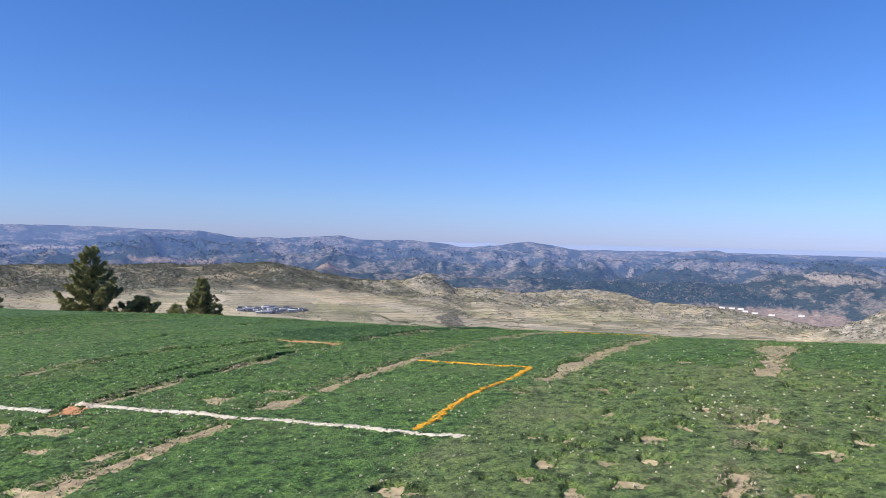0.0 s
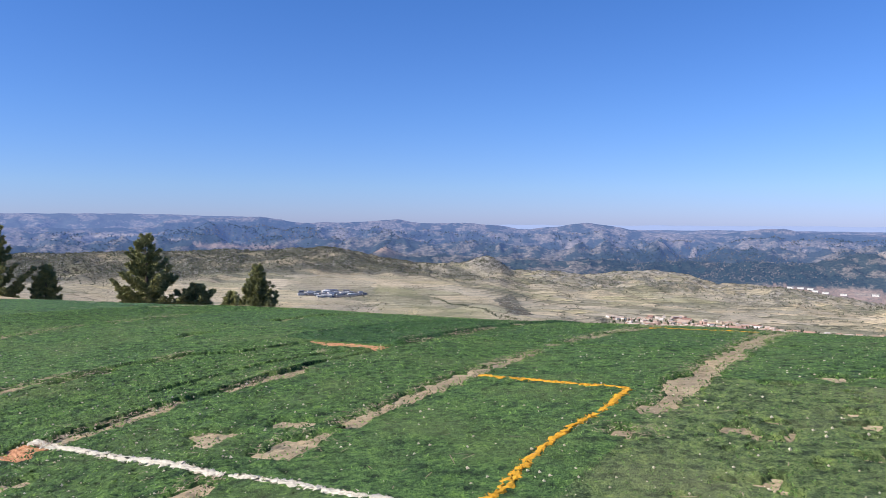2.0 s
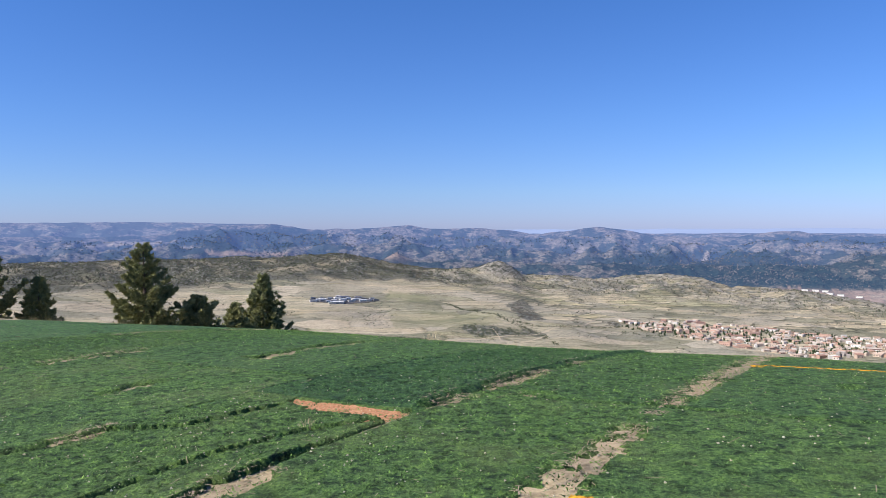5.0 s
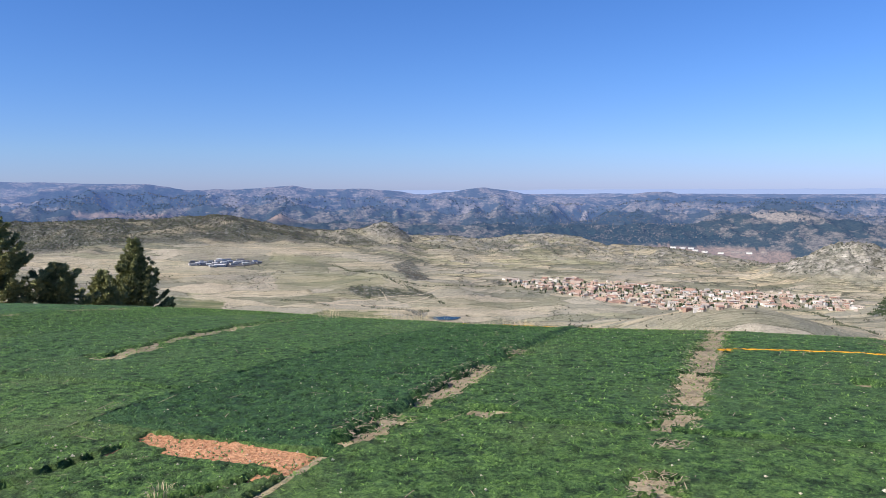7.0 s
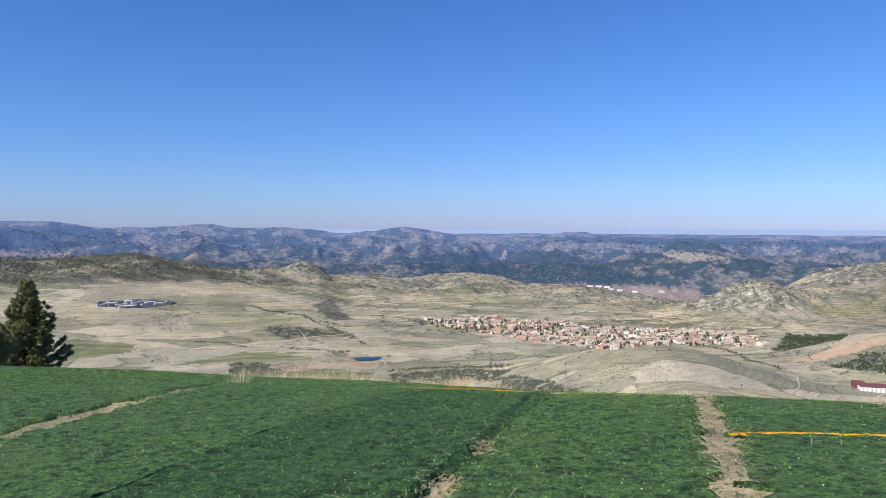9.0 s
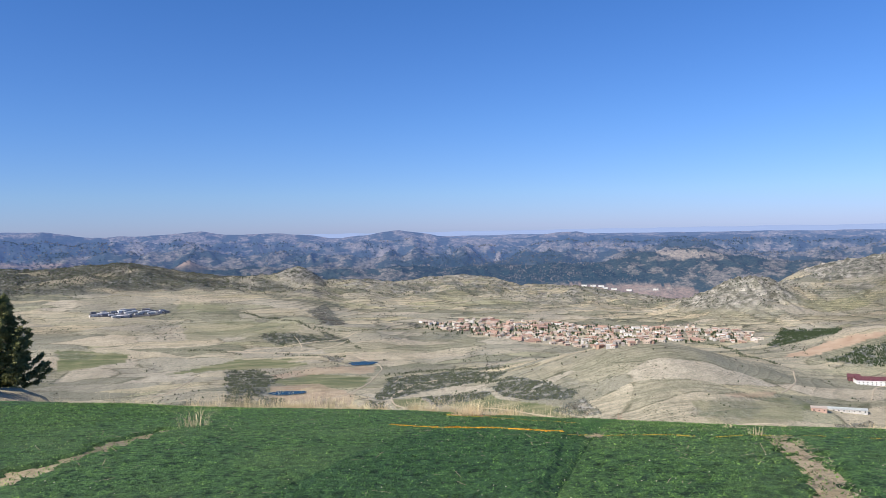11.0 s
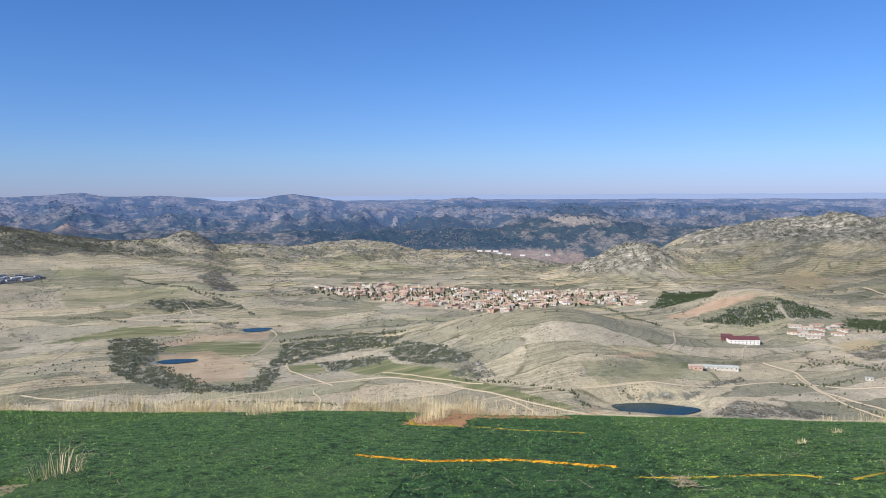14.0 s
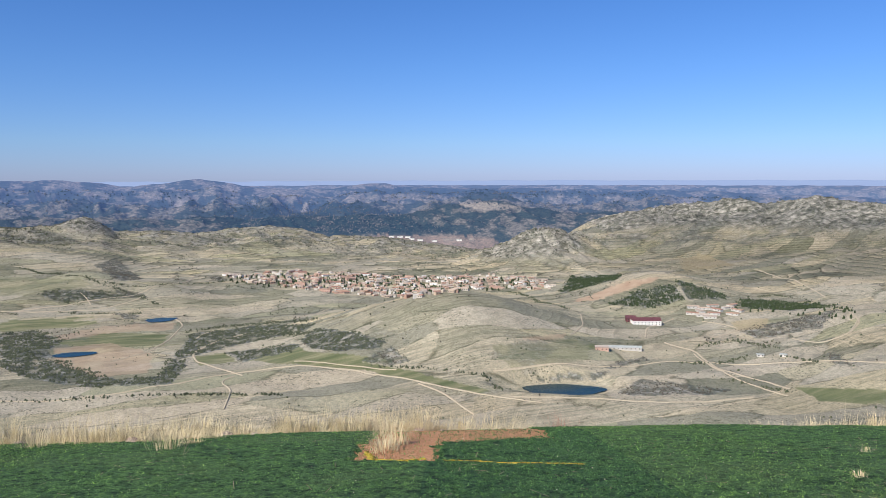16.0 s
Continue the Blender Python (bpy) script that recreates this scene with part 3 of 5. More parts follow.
def build_ground():
    az = bearings(0.145)
    r = np.concatenate([np.arange(0.5, 40, 0.35), 40 * np.exp(np.arange(0, 1, 1 / 28) * math.log(600 / 40)), 600 * np.exp(np.arange(0, math.log(2880 / 600), 0.005))])
    A, Rr = np.meshgrid(az, r)
    x, y = spot(A, Rr)
    z = land(x, y)
    dip = np.degrees(np.arctan2(z - HUB_Z, Rr))
    wob_a, wob_d = A + fbm(x / 30, y / 30, 3, 21) * 0.22, dip + fbm(x / 30, y / 30, 3, 31) * 0.06
    low = (Rr > 560) & (Rr < 1980)
    red, green, scrub, pale = (np.zeros_like(z) for _ in range(4))
    for p in GREEN:
        green[inside(wob_a, wob_d, p) & low] = 1
    for p in MEADOWS:
        green[inside(wob_a, wob_d, p) & low] = 0.5
    for p in SCRUB_MORE:
        scrub[inside(wob_a, wob_d, p) & low] = 0.8
    for p in SCRUB + PINES:
        scrub[inside(wob_a, wob_d, p) & low] = 0.95
    scrub = scrub * (0.5 + 0.5 * smooth(fbm(x / 14, y / 14, 3, 63), -0.5, 0.0))
    for p in FALLOW:
        red[inside(wob_a, wob_d, p) & low] = 0.55
    for p in RED:
        red[inside(wob_a, wob_d, p) & (Rr > 560)] = 1
    for p in PALE:
        pale[inside(wob_a, wob_d, p) & (Rr > 560)] = 1
    patchy = fbm(x / 120, y / 120, 5, 41)
    hills = smooth(Rr, 1930, 2150)
    west = smooth(-A, -4, 9)
    scrub = np.maximum(scrub, hills * smooth(patchy, 0.15 - 0.75 * west, 0.7 - 0.6 * west) * (0.6 + 0.3 * west))
    scrub = np.maximum(scrub, (1 - hills) * (Rr > 560) * smooth(patchy + 0.25 * fbm(x / 18, y / 18, 2, 61), 0.48, 0.58) * 0.3)
    rock = smooth(Rr, 2050, 2350) * (0.15 + 0.85 * smooth(fbm(x / 60, y / 60, 5, 51, 0.6) - 0.28 * west, -0.15, 0.3)) * (1 - 0.35 * west)
    rock = np.maximum(rock, smooth(A, 34, 37) * smooth(dip, -4.2, -3.2) * (Rr > 2000))
    peak = np.exp(-((A + 1.0) / 1.9) ** 2 - ((Rr - 2330) / 110.0) ** 2)
    rock = np.maximum(rock, smooth(peak, 0.25, 0.7))
    scrub = scrub * (1 - 0.8 * smooth(peak, 0.3, 0.7))
    green = np.maximum(green, (Rr > 1150) * (1 - hills) * smooth(fbm(x / 220, y / 220, 3, 71), 0.40, 0.6) * 0.15)
    crag = np.exp(-((A - 31.5) / 3.6) ** 2 - ((Rr - 2040) / 170.0) ** 2)
    rock = np.maximum(rock, 0.85 * smooth(crag, 0.12, 0.4))
    terraces = (1 - smooth(crag, 0.1, 0.3)) * (0.35 * smooth(Rr, 800, 1100) + 0.65 * smooth(Rr, 1450, 1700)) * (1 - smooth(dip, -4.2, -3.6)) * (0.35 + 0.65 * smooth(A, -6, 2))
    near = 1 - smooth(Rr, 60, 200)
    pale = np.maximum(pale * 0.7, near * 0.75)
    red = np.maximum(red, near * smooth(fbm(x / 1.6, y / 1.6, 4, 81), -0.1, 0.5) * 0.2)
    wilder = smooth(fbm(x / 140, y / 140, 4, 43), -0.3, 0.5)
    bushes = (Rr > 560) * (0.10 + 0.20 * wilder) * (1 - 0.9 * (green > 0.5)) * (1 - 0.1 * smooth(A, 22, 24) * (Rr < 1200))
    bushes = np.maximum(bushes, hills * (0.24 + 0.16 * wilder + 0.50 * west))
    bushes = np.maximum(bushes, smooth(crag, 0.12, 0.4) * (0.45 + 0.4 * wilder))
    bushes = bushes * (1 - 0.5 * smooth(A, 35, 38) * hills)
    for p in PONDS:
        px, py = spot(p[0], p[1])
        bushes = np.where(np.hypot(x - px, y - py) < p[2] * 1.7, 0, bushes)
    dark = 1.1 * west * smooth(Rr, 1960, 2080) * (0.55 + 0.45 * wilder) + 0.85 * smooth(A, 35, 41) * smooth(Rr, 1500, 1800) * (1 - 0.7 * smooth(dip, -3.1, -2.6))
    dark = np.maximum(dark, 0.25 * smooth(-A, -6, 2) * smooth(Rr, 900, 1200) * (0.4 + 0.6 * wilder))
    herbs = np.clip((Rr > 420) * (0.22 + 0.5 * smooth(fbm(x / 70, y / 70, 4, 47), -0.25, 0.45) + 0.3 * hills + 0.35 * west * hills) * (1 - 0.85 * (green > 0.3)) * (1 - 0.6 * (red > 0.3)), 0, 1)
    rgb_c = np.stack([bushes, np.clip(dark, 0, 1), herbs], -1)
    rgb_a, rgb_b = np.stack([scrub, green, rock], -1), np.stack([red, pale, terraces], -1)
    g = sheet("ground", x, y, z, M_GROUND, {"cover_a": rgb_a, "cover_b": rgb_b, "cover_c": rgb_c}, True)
    return tagged(g, "dry tan valley and hillside with terraces and scrub", "ground", kind="structure")


def far_land(A, Rr):
    """The height of the hills beyond, and how near the skyline a place is."""
    x, y = spot(A, Rr)
    line = along(A, SKYLINE)
    spur = along(A, [(-60, -2.6), (-14, -2.2), (-10.2, -2.6), (-9.2, -2.15), (-8.7, -2.08), (-8.1, -2.25), (-6.9, -2.65), (5, -2.9), (10, -3.0), (18.6, -2.94), (21, -2.79), (25, -2.15), (27.6, -1.94), (29.4, -1.9), (31.5, -2.37), (35, -2.8), (45, -2.6), (75, -2.6)])
    plateau = along(A, [(-60, 0.3), (-30.7, 0.39), (-24.6, 0.40), (-22, 0.27), (-18, 0.2), (-14, -0.6), (75, -0.7)])
    wob = fbm(x / 150, y / 150, 4, 7) * 0.06

    first = spur + (line - spur) * 0.42 + 0.26 * fbm(A / 3.1, 0 * A + 3.3, 3, 141)
    second = spur + (line - spur) * 0.76 + 0.15 * fbm(A / 2.3, 0 * A + 8.1, 3, 142)

    def lift(d, dip):
        return HUB_Z + d * tand(dip)
    z = knots(Rr, (2790, lift(2790, -6.2 + 0 * A)), (2950, lift(2950, np.minimum(spur - 0.8, -3.6))), (3120, lift(3120, spur)), (3210, lift(3210, spur - 0.22)), (3380, lift(3380, first)), (3450, lift(3450, first - 0.16)),
              (3570, lift(3570, second)), (3620, lift(3620, second - 0.1)),
              (3720, lift(3720, line + wob)), (3860, lift(3860, line - 0.5)), (4150, lift(4150, np.maximum(plateau, line - 0.9) + wob * 0.5)),
              (4330, lift(4330, -0.75 + 0 * A)), (4780, lift(4780, -0.30 + wob * 0.7)), (4900, lift(4900, -0.34 + 0 * A)))
    hold = (1 - 0.88 * np.exp(-((Rr - 3720) / 110.0) ** 2)) * (1 - 0.6 * np.exp(-((Rr - 3120) / 60.0) ** 2)) * smooth(Rr, 2850, 3000)
    z = z + hold * (1 - smooth(Rr, 3900, 4200)) * ((ridged(x / 330, y / 330, 4, 91) - 0.55) * 44 + (ridged(x / 120, y / 120, 5, 95) - 0.5) * 26)
    return z + 26 * np.exp(-((A - 12.1) / 0.9) ** 2 - ((Rr - 3420) / 70.0) ** 2)


FOREST = [[(7, -2.5), (10.5, -2.1), (14.4, -1.9), (18.0, -1.92), (20.4, -2.5), (23.4, -3.28), (26.2, -4.34), (20, -4.4), (14.4, -4.3), (9, -3.9)],
          [(-25.1, -0.2), (-15.5, -0.05), (-13.6, -0.8), (-14.4, -1.5), (-20, -1.7), (-25, -1.32)], [(18.5, -0.7), (26, -0.95), (40, -1.15), (40, -1.5), (27, -1.45), (19, -1.2)]]
FIELDS = [[(-31, -1.18), (-26.1, -1.0), (-26.1, -1.12), (-31, -1.4)], [(24.8, -4.75), (27.5, -4.86), (27.4, -5.0), (25, -4.98)], [(26, -1.95), (28.5, -1.93), (30.5, -2.3), (28, -2.6), (26.5, -2.3)]]
REDDISH = [[(-23, -1.72), (-16, -2.0), (-16.4, -2.3), (-23, -2.02)], [(17.2, -5.0), (19.6, -4.42), (24, -4.5), (28.0, -4.6), (29, -5.0), (28, -6.6), (17, -6.6)]]


def wooded(A, Rr, x, y):
    dip = np.degrees(np.arctan2(far_land(A, Rr) - HUB_Z, Rr))
    wa, wd = A + fbm(x / 60, y / 60, 4, 121) * 0.6, dip + fbm(x / 60, y / 60, 4, 122) * 0.14
    wood = np.zeros(np.shape(A))
    for p in FOREST:
        wood[inside(wa, wd, p)] = 1
    return wood * (Rr < 3850) * (0.8 + 0.2 * smooth(fbm(x / 40, y / 40, 3, 123), -0.3, 0.0))


def build_far_hills():
    az = np.arange(-60, 75, 0.11)
    r = 2790 * np.exp(np.arange(0, math.log(4900 / 2790), 0.0042))
    A, Rr = np.meshgrid(az, r)
    x, y = spot(A, Rr)
    z = far_land(A, Rr)
    dip = np.degrees(np.arctan2(z - HUB_Z, Rr))
    wood = wooded(A, Rr, x, y)
    wa, wd = A + fbm(x / 50, y / 50, 3, 131) * 0.3, dip + fbm(x / 50, y / 50, 3, 132) * 0.07
    tan = np.exp(-((Rr - 3500) / 60.0) ** 2) * smooth(fbm(x / 60, y / 60, 4, 17), 0.2, 0.4) * 0.35 * (1 - wood)
    for p in FIELDS:
        tan[inside(wa, wd, p) & (Rr < 4200)] = 0.75
    tan = np.maximum(tan, (np.abs(A - 14.27 - 0.45 * (dip + 2.35)) < 0.13) & (dip > -2.75) & (dip < -1.95) & (Rr < 3700))
    tan = np.maximum(tan, np.exp(-((A - 12.1) / 0.55) ** 2 - ((Rr - 3410) / 30.0) ** 2))
    red = 0.8 * np.exp(-((A + 8.8) / 0.85) ** 2) * np.exp(-((Rr - 3110) / 60.0) ** 2)
    for p in REDDISH:
        red[inside(wa, wd, p) & (Rr < 3700)] = 0.55
    red = red * (1 - tan)
    # how much painted haze covers the farthest ridges and plains
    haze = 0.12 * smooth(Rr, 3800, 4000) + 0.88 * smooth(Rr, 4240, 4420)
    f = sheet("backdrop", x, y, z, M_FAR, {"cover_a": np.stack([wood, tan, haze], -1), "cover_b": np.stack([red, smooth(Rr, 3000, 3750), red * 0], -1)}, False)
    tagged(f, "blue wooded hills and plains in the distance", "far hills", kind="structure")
    return f


build_ground()
FAR_HILLS = build_far_hills()


# ---- helpers for things ----
def part(name, bm, mat, parent=None, label="", soft=False):
    """Link a bmesh as one mesh object, under a thing or a part where one is given."""
    me = bpy.data.meshes.new(name)
    bm.to_mesh(me)
    bm.free()
    me.materials.append(mat)
    if soft:
        me.polygons.foreach_set("use_smooth", np.ones(len(me.polygons), bool))
    ob = new(name, me)
    ob.parent = parent
    return tagged(ob, label) if label else ob


def raw(name, verts, faces, mat, parent=None, label="", soft=False):
    me = bpy.data.meshes.new(name)
    v, f = np.asarray(verts, np.float32).reshape(-1, 3), np.asarray(faces, np.int32)
    k = f.shape[1]
    me.vertices.add(len(v))
    me.vertices.foreach_set("co", v.ravel())
    me.loops.add(f.size)
    me.loops.foreach_set("vertex_index", np.ascontiguousarray(f).ravel())
    me.polygons.add(len(f))
    me.polygons.foreach_set("loop_start", (np.arange(len(f)) * k).astype(np.int32))
    me.polygons.foreach_set("use_smooth", np.full(len(f), soft))
    me.update(calc_edges=True)
    me.materials.append(mat)
    ob = new(name, me)
    ob.parent = parent
    return tagged(ob, label) if label else ob


# ---- the turf: rolls two metres wide, laid down the slope ----
ROLL = radians(26.2)
DU, DV = np.array([math.sin(ROLL), math.cos(ROLL)]), np.array([math.cos(ROLL), -math.sin(ROLL)])
rng = np.random.default_rng(5)


def to_xy(u, v):
    return u * DU[0] + v * DV[0], u * DU[1] + v * DV[1]


def to_uv(x, y):
    return x * DU[0] + y * DU[1], x * DV[0] + y * DV[1]


def turf_end(x):
    return along(x, [(-40, 44), (-26, 40), (-16, 34), (-6, 29.6), (-2.5, 27.9), (-0.5, 26.5), (0.8, 26.7), (3, 26.5), (5.3, 26.4), (6.8, 25.8), (7.4, 25.1), (8.2, 24.4), (10, 23.0), (14, 20.6)])


# worn joints: place across, then stretches along it (from, to, half width)
JOINTS = [
    (-0.35, [(4.4, 4.9, 0.16), (5.3, 5.5, 0.1), (5.8, 6.25, 0.26), (6.4, 6.6, 0.16), (8.2, 9.4, 0.28), (9.1, 10.3, 0.17), (10.1, 10.8, 0.13), (10.6, 12.9, 0.42), (13.4, 14, 0.1)]),
    (-2.45, [(6.7, 7.0, 0.3), (7.35, 9.4, 0.15), (9.3, 11.5, 0.18), (11.4, 16.3, 0.2), (17.2, 18.3, 0.08)]),
    (-4.55, [(-2, 3.6, 0.16), (3.3, 5.1, 0.10), (5.5, 6.1, 0.19), (6.3, 9.0, 0.12), (8.8, 10.1, 0.09), (10.5, 10.7, 0.08), (11.0, 11.5, 0.1), (11.6, 14.2, 0.11), (14.1, 15.2, 0.16), (15.2, 18.3, 0.09)]),
    (-6.43, [(5.05, 6.4, 0.07), (6.9, 7.5, 0.10), (7.4, 8.05, 0.16), (10.15, 10.75, 0.13), (11.2, 12.7, 0.10), (13.5, 13.85, 0.09), (17.9, 18.3, 0.06)]),
    (-8.55, [(4.6, 5.2, 0.06), (6.6, 7.2, 0.09), (7.8, 8.4, 0.05)]),
    (-12.7, [(6, 7.4, 0.09), (8.2, 9.7, 0.11), (10.1, 11.8, 0.12)]),
    (-8.82, [(5.85, 6.95, 0.06)]),
    (-15.3, [(13, 14.6, 0.1), (15.6, 16.9, 0.12)]),
]
SPOTS = [(5.75, -5.35, 0.14, 0.3), (6.25, -5.0, 0.1, 0.33), (4.4, -6.05, 0.1, 0.25), (5.25, -1.57, 0.1, 0.13), (4.73, -1.57, 0.1, 0.15), (4.4, -1.45, 0.07, 0.2),
         (7.2, -1.8, 0.1, 0.28), (4.5, -0.9, 0.09, 0.2), (7.6, -1.03, 0.2, 0.12), (6.8, -1.0, 0.13, 0.14), (5.4, 0.1, 0.1, 0.35), (4.95, -0.85, 0.08, 0.2),
         (5.85, -0.92, 0.12, 0.16), (5.35, -1.1, 0.1, 0.12), (11.1, -5.9, 0.07, 0.2), (13.0, -3.2, 0.06, 0.16), (4.0, -2.2, 0.1, 0.2), (12.3, -0.1, 0.12, 0.4), (10.75, 0.7, 0.07, 0.35), (11.9, -1.85, 0.07, 0.4), (11.15, -0.4, 0.1, 0.6), (12.55, -0.35, 0.12, 0.7), (13.0, 0.3, 0.08, 0.5)]
for _ in range(260):
    SPOTS.append((3.2 + 7 * rng.random() ** 1.3, -1.9 + 4.2 * rng.random(), 0.03 + 0.04 * rng.random(), 0.04 + 0.12 * rng.random() ** 2))
for _ in range(14):
    SPOTS.append((2.5 + 2.5 * rng.random(), -7.5 + 3 * rng.random(), 0.04 + 0.05 * rng.random(), 0.08 + 0.14 * rng.random()))


# lifted edges: the turf stands a few centimetres proud to one side of these lines
LIPS = [([(6.4, -8.55), (7.24, -8.6), (8.3, -8.5), (8.65, -7.95), (9.65, -7.8)], 0.022),
        ([(6.6, -7.08), (7.92, -7.14), (8.88, -6.96), (9.6, -6.55)], 0.012),
        ([(5.1, -6.52), (6.2, -6.56), (7.3, -6.5), (8.6, -6.5)], 0.028),
        ([(9.95, -6.53), (12, -6.52), (15, -6.55), (18.2, -6.75)], 0.05),
        ([(10.0, -8.25), (11.2, -8.55), (12.7, -8.63), (15.0, -8.6)], 0.01)]


def lip_edge(u, p, high):
    return np.interp(u, p[:, 0], p[:, 1]) + fbm(u * 2.3, u * 0 + high * 50, 3, 115) * 0.03


def bare(u, v):
    """Where the turf is gone and the soil shows."""
    wu, wv = u + fbm(u * 4, v * 4, 4, 101, 0.6) * 0.13, v + fbm(u * 4, v * 4, 4, 102, 0.6) * 0.11
    gone = np.zeros(np.shape(u), bool)
    frayed = 0.92 + 0.45 * fbm(u * 5, v * 2.5, 3, 107, 0.65)
    for v0, runs in JOINTS:
        for a, b, half in runs:
            taper = (0.68 if v0 > -3 else 0.82) * half * (0.45 + 0.55 * smooth(wu, a, a + 0.5) * (1 - smooth(wu, b - 0.5, b)))
            gone |= (wu > a) & (wu < b) & (np.abs(wv - v0) < taper * frayed - 0.01)
    drift = -10.45 - 0.19 * (wu - 11.9)
    for a, b, half in ((9.2, 10.0, 0.05), (11.8, 12.9, 0.09), (13.0, 13.35, 0.12), (13.4, 15.2, 0.10), (15.4, 17.7, 0.06)):
        gone |= (wu > a) & (wu < b) & (np.abs(wv - drift) < half)
    for u0, v0, hu, hv in SPOTS:
        gone |= ((wu - u0) / (0.7 * hu)) ** 2 + ((wv - v0) / (0.55 * hv)) ** 2 < 1
    gone &= fbm(u * 11, v * 11, 2, 103) > -0.42
    ju, jv = u + fbm(u * 5, v * 5, 3, 105) * 0.04, v + fbm(u * 5, v * 5, 3, 106) * 0.04
    gone |= (ju > 9.62 + 0.10 * (jv < -7.5)) & (ju < 9.90 - 0.03 * smooth(jv, -7.3, -6.7)) & (jv > -7.84) & (jv < -6.52)
    for line, high in LIPS[:3]:
        p = np.array(line)
        gone |= (np.abs(v - lip_edge(u, p, high)) < 0.008) & (u > p[0, 0]) & (u < p[-1, 0])
    gone |= (wu > 4.88) & (wu < 5.05) & (wv > -6.66) & (wv < -6.36)
    gone |= (u > 21.6) & (wv > -9.25) & (wv < -8.52) | (wu > 23.0 + 0.45 * (wv + 8.5)) & (wv > -9.25) & (wv < -7.1)
    return gone


def turf_top(x, y):
    u, v = to_uv(x, y)
    lift = np.zeros(np.shape(u))
    for line, high in LIPS:
        p = np.array(line)
        side = lip_edge(u, p, high) - v
        on = smooth(u, p[0, 0] - 0.2, p[0, 0] + 0.3) * (1 - smooth(u, p[-1, 0] - 0.3, p[-1, 0] + 0.1))
        lift = np.maximum(lift, high * on * smooth(side, -0.012, 0.012) * np.exp(-np.maximum(side, 0) / 0.22))
    return hilltop(x, y) + 0.034 + 0.012 * fbm(x * 0.8, y * 0.8, 3, 111) + lift


def turf_roll(v0, v1, u0, u1, step, mat, label):
    us, vs = np.arange(u0, u1, step), np.linspace(v0, v1, max(3, int((v1 - v0) / step)))
    U, V = np.meshgrid(us, vs, indexing="ij")
    side = fbm(us * 1.5, us * 0 + v0, 3, 121)[:, None] * 0.02
    V = V + side * (1 - 2 * (V - v0) / (v1 - v0))
    x, y = to_xy(U, V)
    keep = ~bare(U, V) & (y < turf_end(x) + fbm(x * 1.2, y * 1.2, 3, 131) * 0.25)
    face = keep[:-1, :-1] & keep[1:, :-1] & keep[1:, 1:] & keep[:-1, 1:]
    cols = len(vs)
    i, j = np.nonzero(face)
    quads = np.stack([i * cols + j, (i + 1) * cols + j, (i + 1) * cols + j + 1, i * cols + j + 1], -1)
    count = np.zeros(U.size, int)
    np.add.at(count, quads.ravel(), 1)
    z = turf_top(x, y).ravel() + 0.004 * (int(round(v0 * 10)) % 3)
    rim = (count > 0) & (count < 4)
    lapped = np.zeros(U.shape, bool)
    lapped[:, 0], lapped[:, -1] = abs(v0 + 6.5) > 0.1, abs(v1 + 6.5) > 0.1
    rim &= ~(lapped.ravel() & (count >= 2))
    z = np.where(rim, hilltop(x, y).ravel() - 0.01, z + rng.normal(0, 0.004, z.size))
    used = np.nonzero(count)[0]
    if not len(used):
        return None
    remap = np.zeros(U.size, np.int64)
    remap[used] = np.arange(len(used))
    verts = np.stack([x.ravel(), y.ravel(), z], -1)[used]
    ob = raw("turf_strip", verts, remap[quads][:, ::-1], mat, soft=True)
    return tagged(ob, label, "artificial turf", "turf strips", "structure")


EDGES = [-25.0, -22.9, -20.9, -18.8, -16.75, -14.7, -12.65, -10.6, -8.55, -6.5, -4.55, -2.45, -0.35, 1.7, 3.75, 5.8, 7.8]
OLD, FRESH = "worn green artificial turf strip with bare joints", "fresh dark green artificial turf strip, edge lifting"
for v0, v1 in zip(EDGES, EDGES[1:]):
    a, b = v0 + (0.02 if v0 == -6.5 else -0.02), v1 - (0.02 if v1 == -6.5 else -0.02)
    if v1 <= -12:
        near = v0 > -19
        turf_roll(a, b, -2, 11, 0.07 if near else 0.13, M_TURF, OLD)
        turf_roll(a, b, 10.9, 24, 0.07 if near else 0.13, M_TURF_MID, OLD)
        turf_roll(a, b, 23.9, 46, 0.13, M_TURF_MID, OLD)
        continue
    turf_roll(a, b, -3, 2.6, 0.13, M_TURF, OLD)
    if v0 == -8.55:
        turf_roll(a, b, 2.55, 9.98, 0.025, M_TURF, OLD)
        turf_roll(a, b + 0.10, 9.9, 27.5, 0.05, M_TURF_NEW, FRESH)
    elif -2.5 < v0 < 3:
        turf_roll(a, b, 2.55, 9.0, 0.026, M_TURF_THIN, "thin sun-bleached green turf strip with bare spots")
        turf_roll(a, b, 8.95, 27, 0.055, M_TURF, OLD)
    else:
        turf_roll(a, b, 2.55, 11, 0.05, M_TURF, OLD)
        turf_roll(a, b, 10.96, 27, 0.055, M_TURF_MID, OLD)


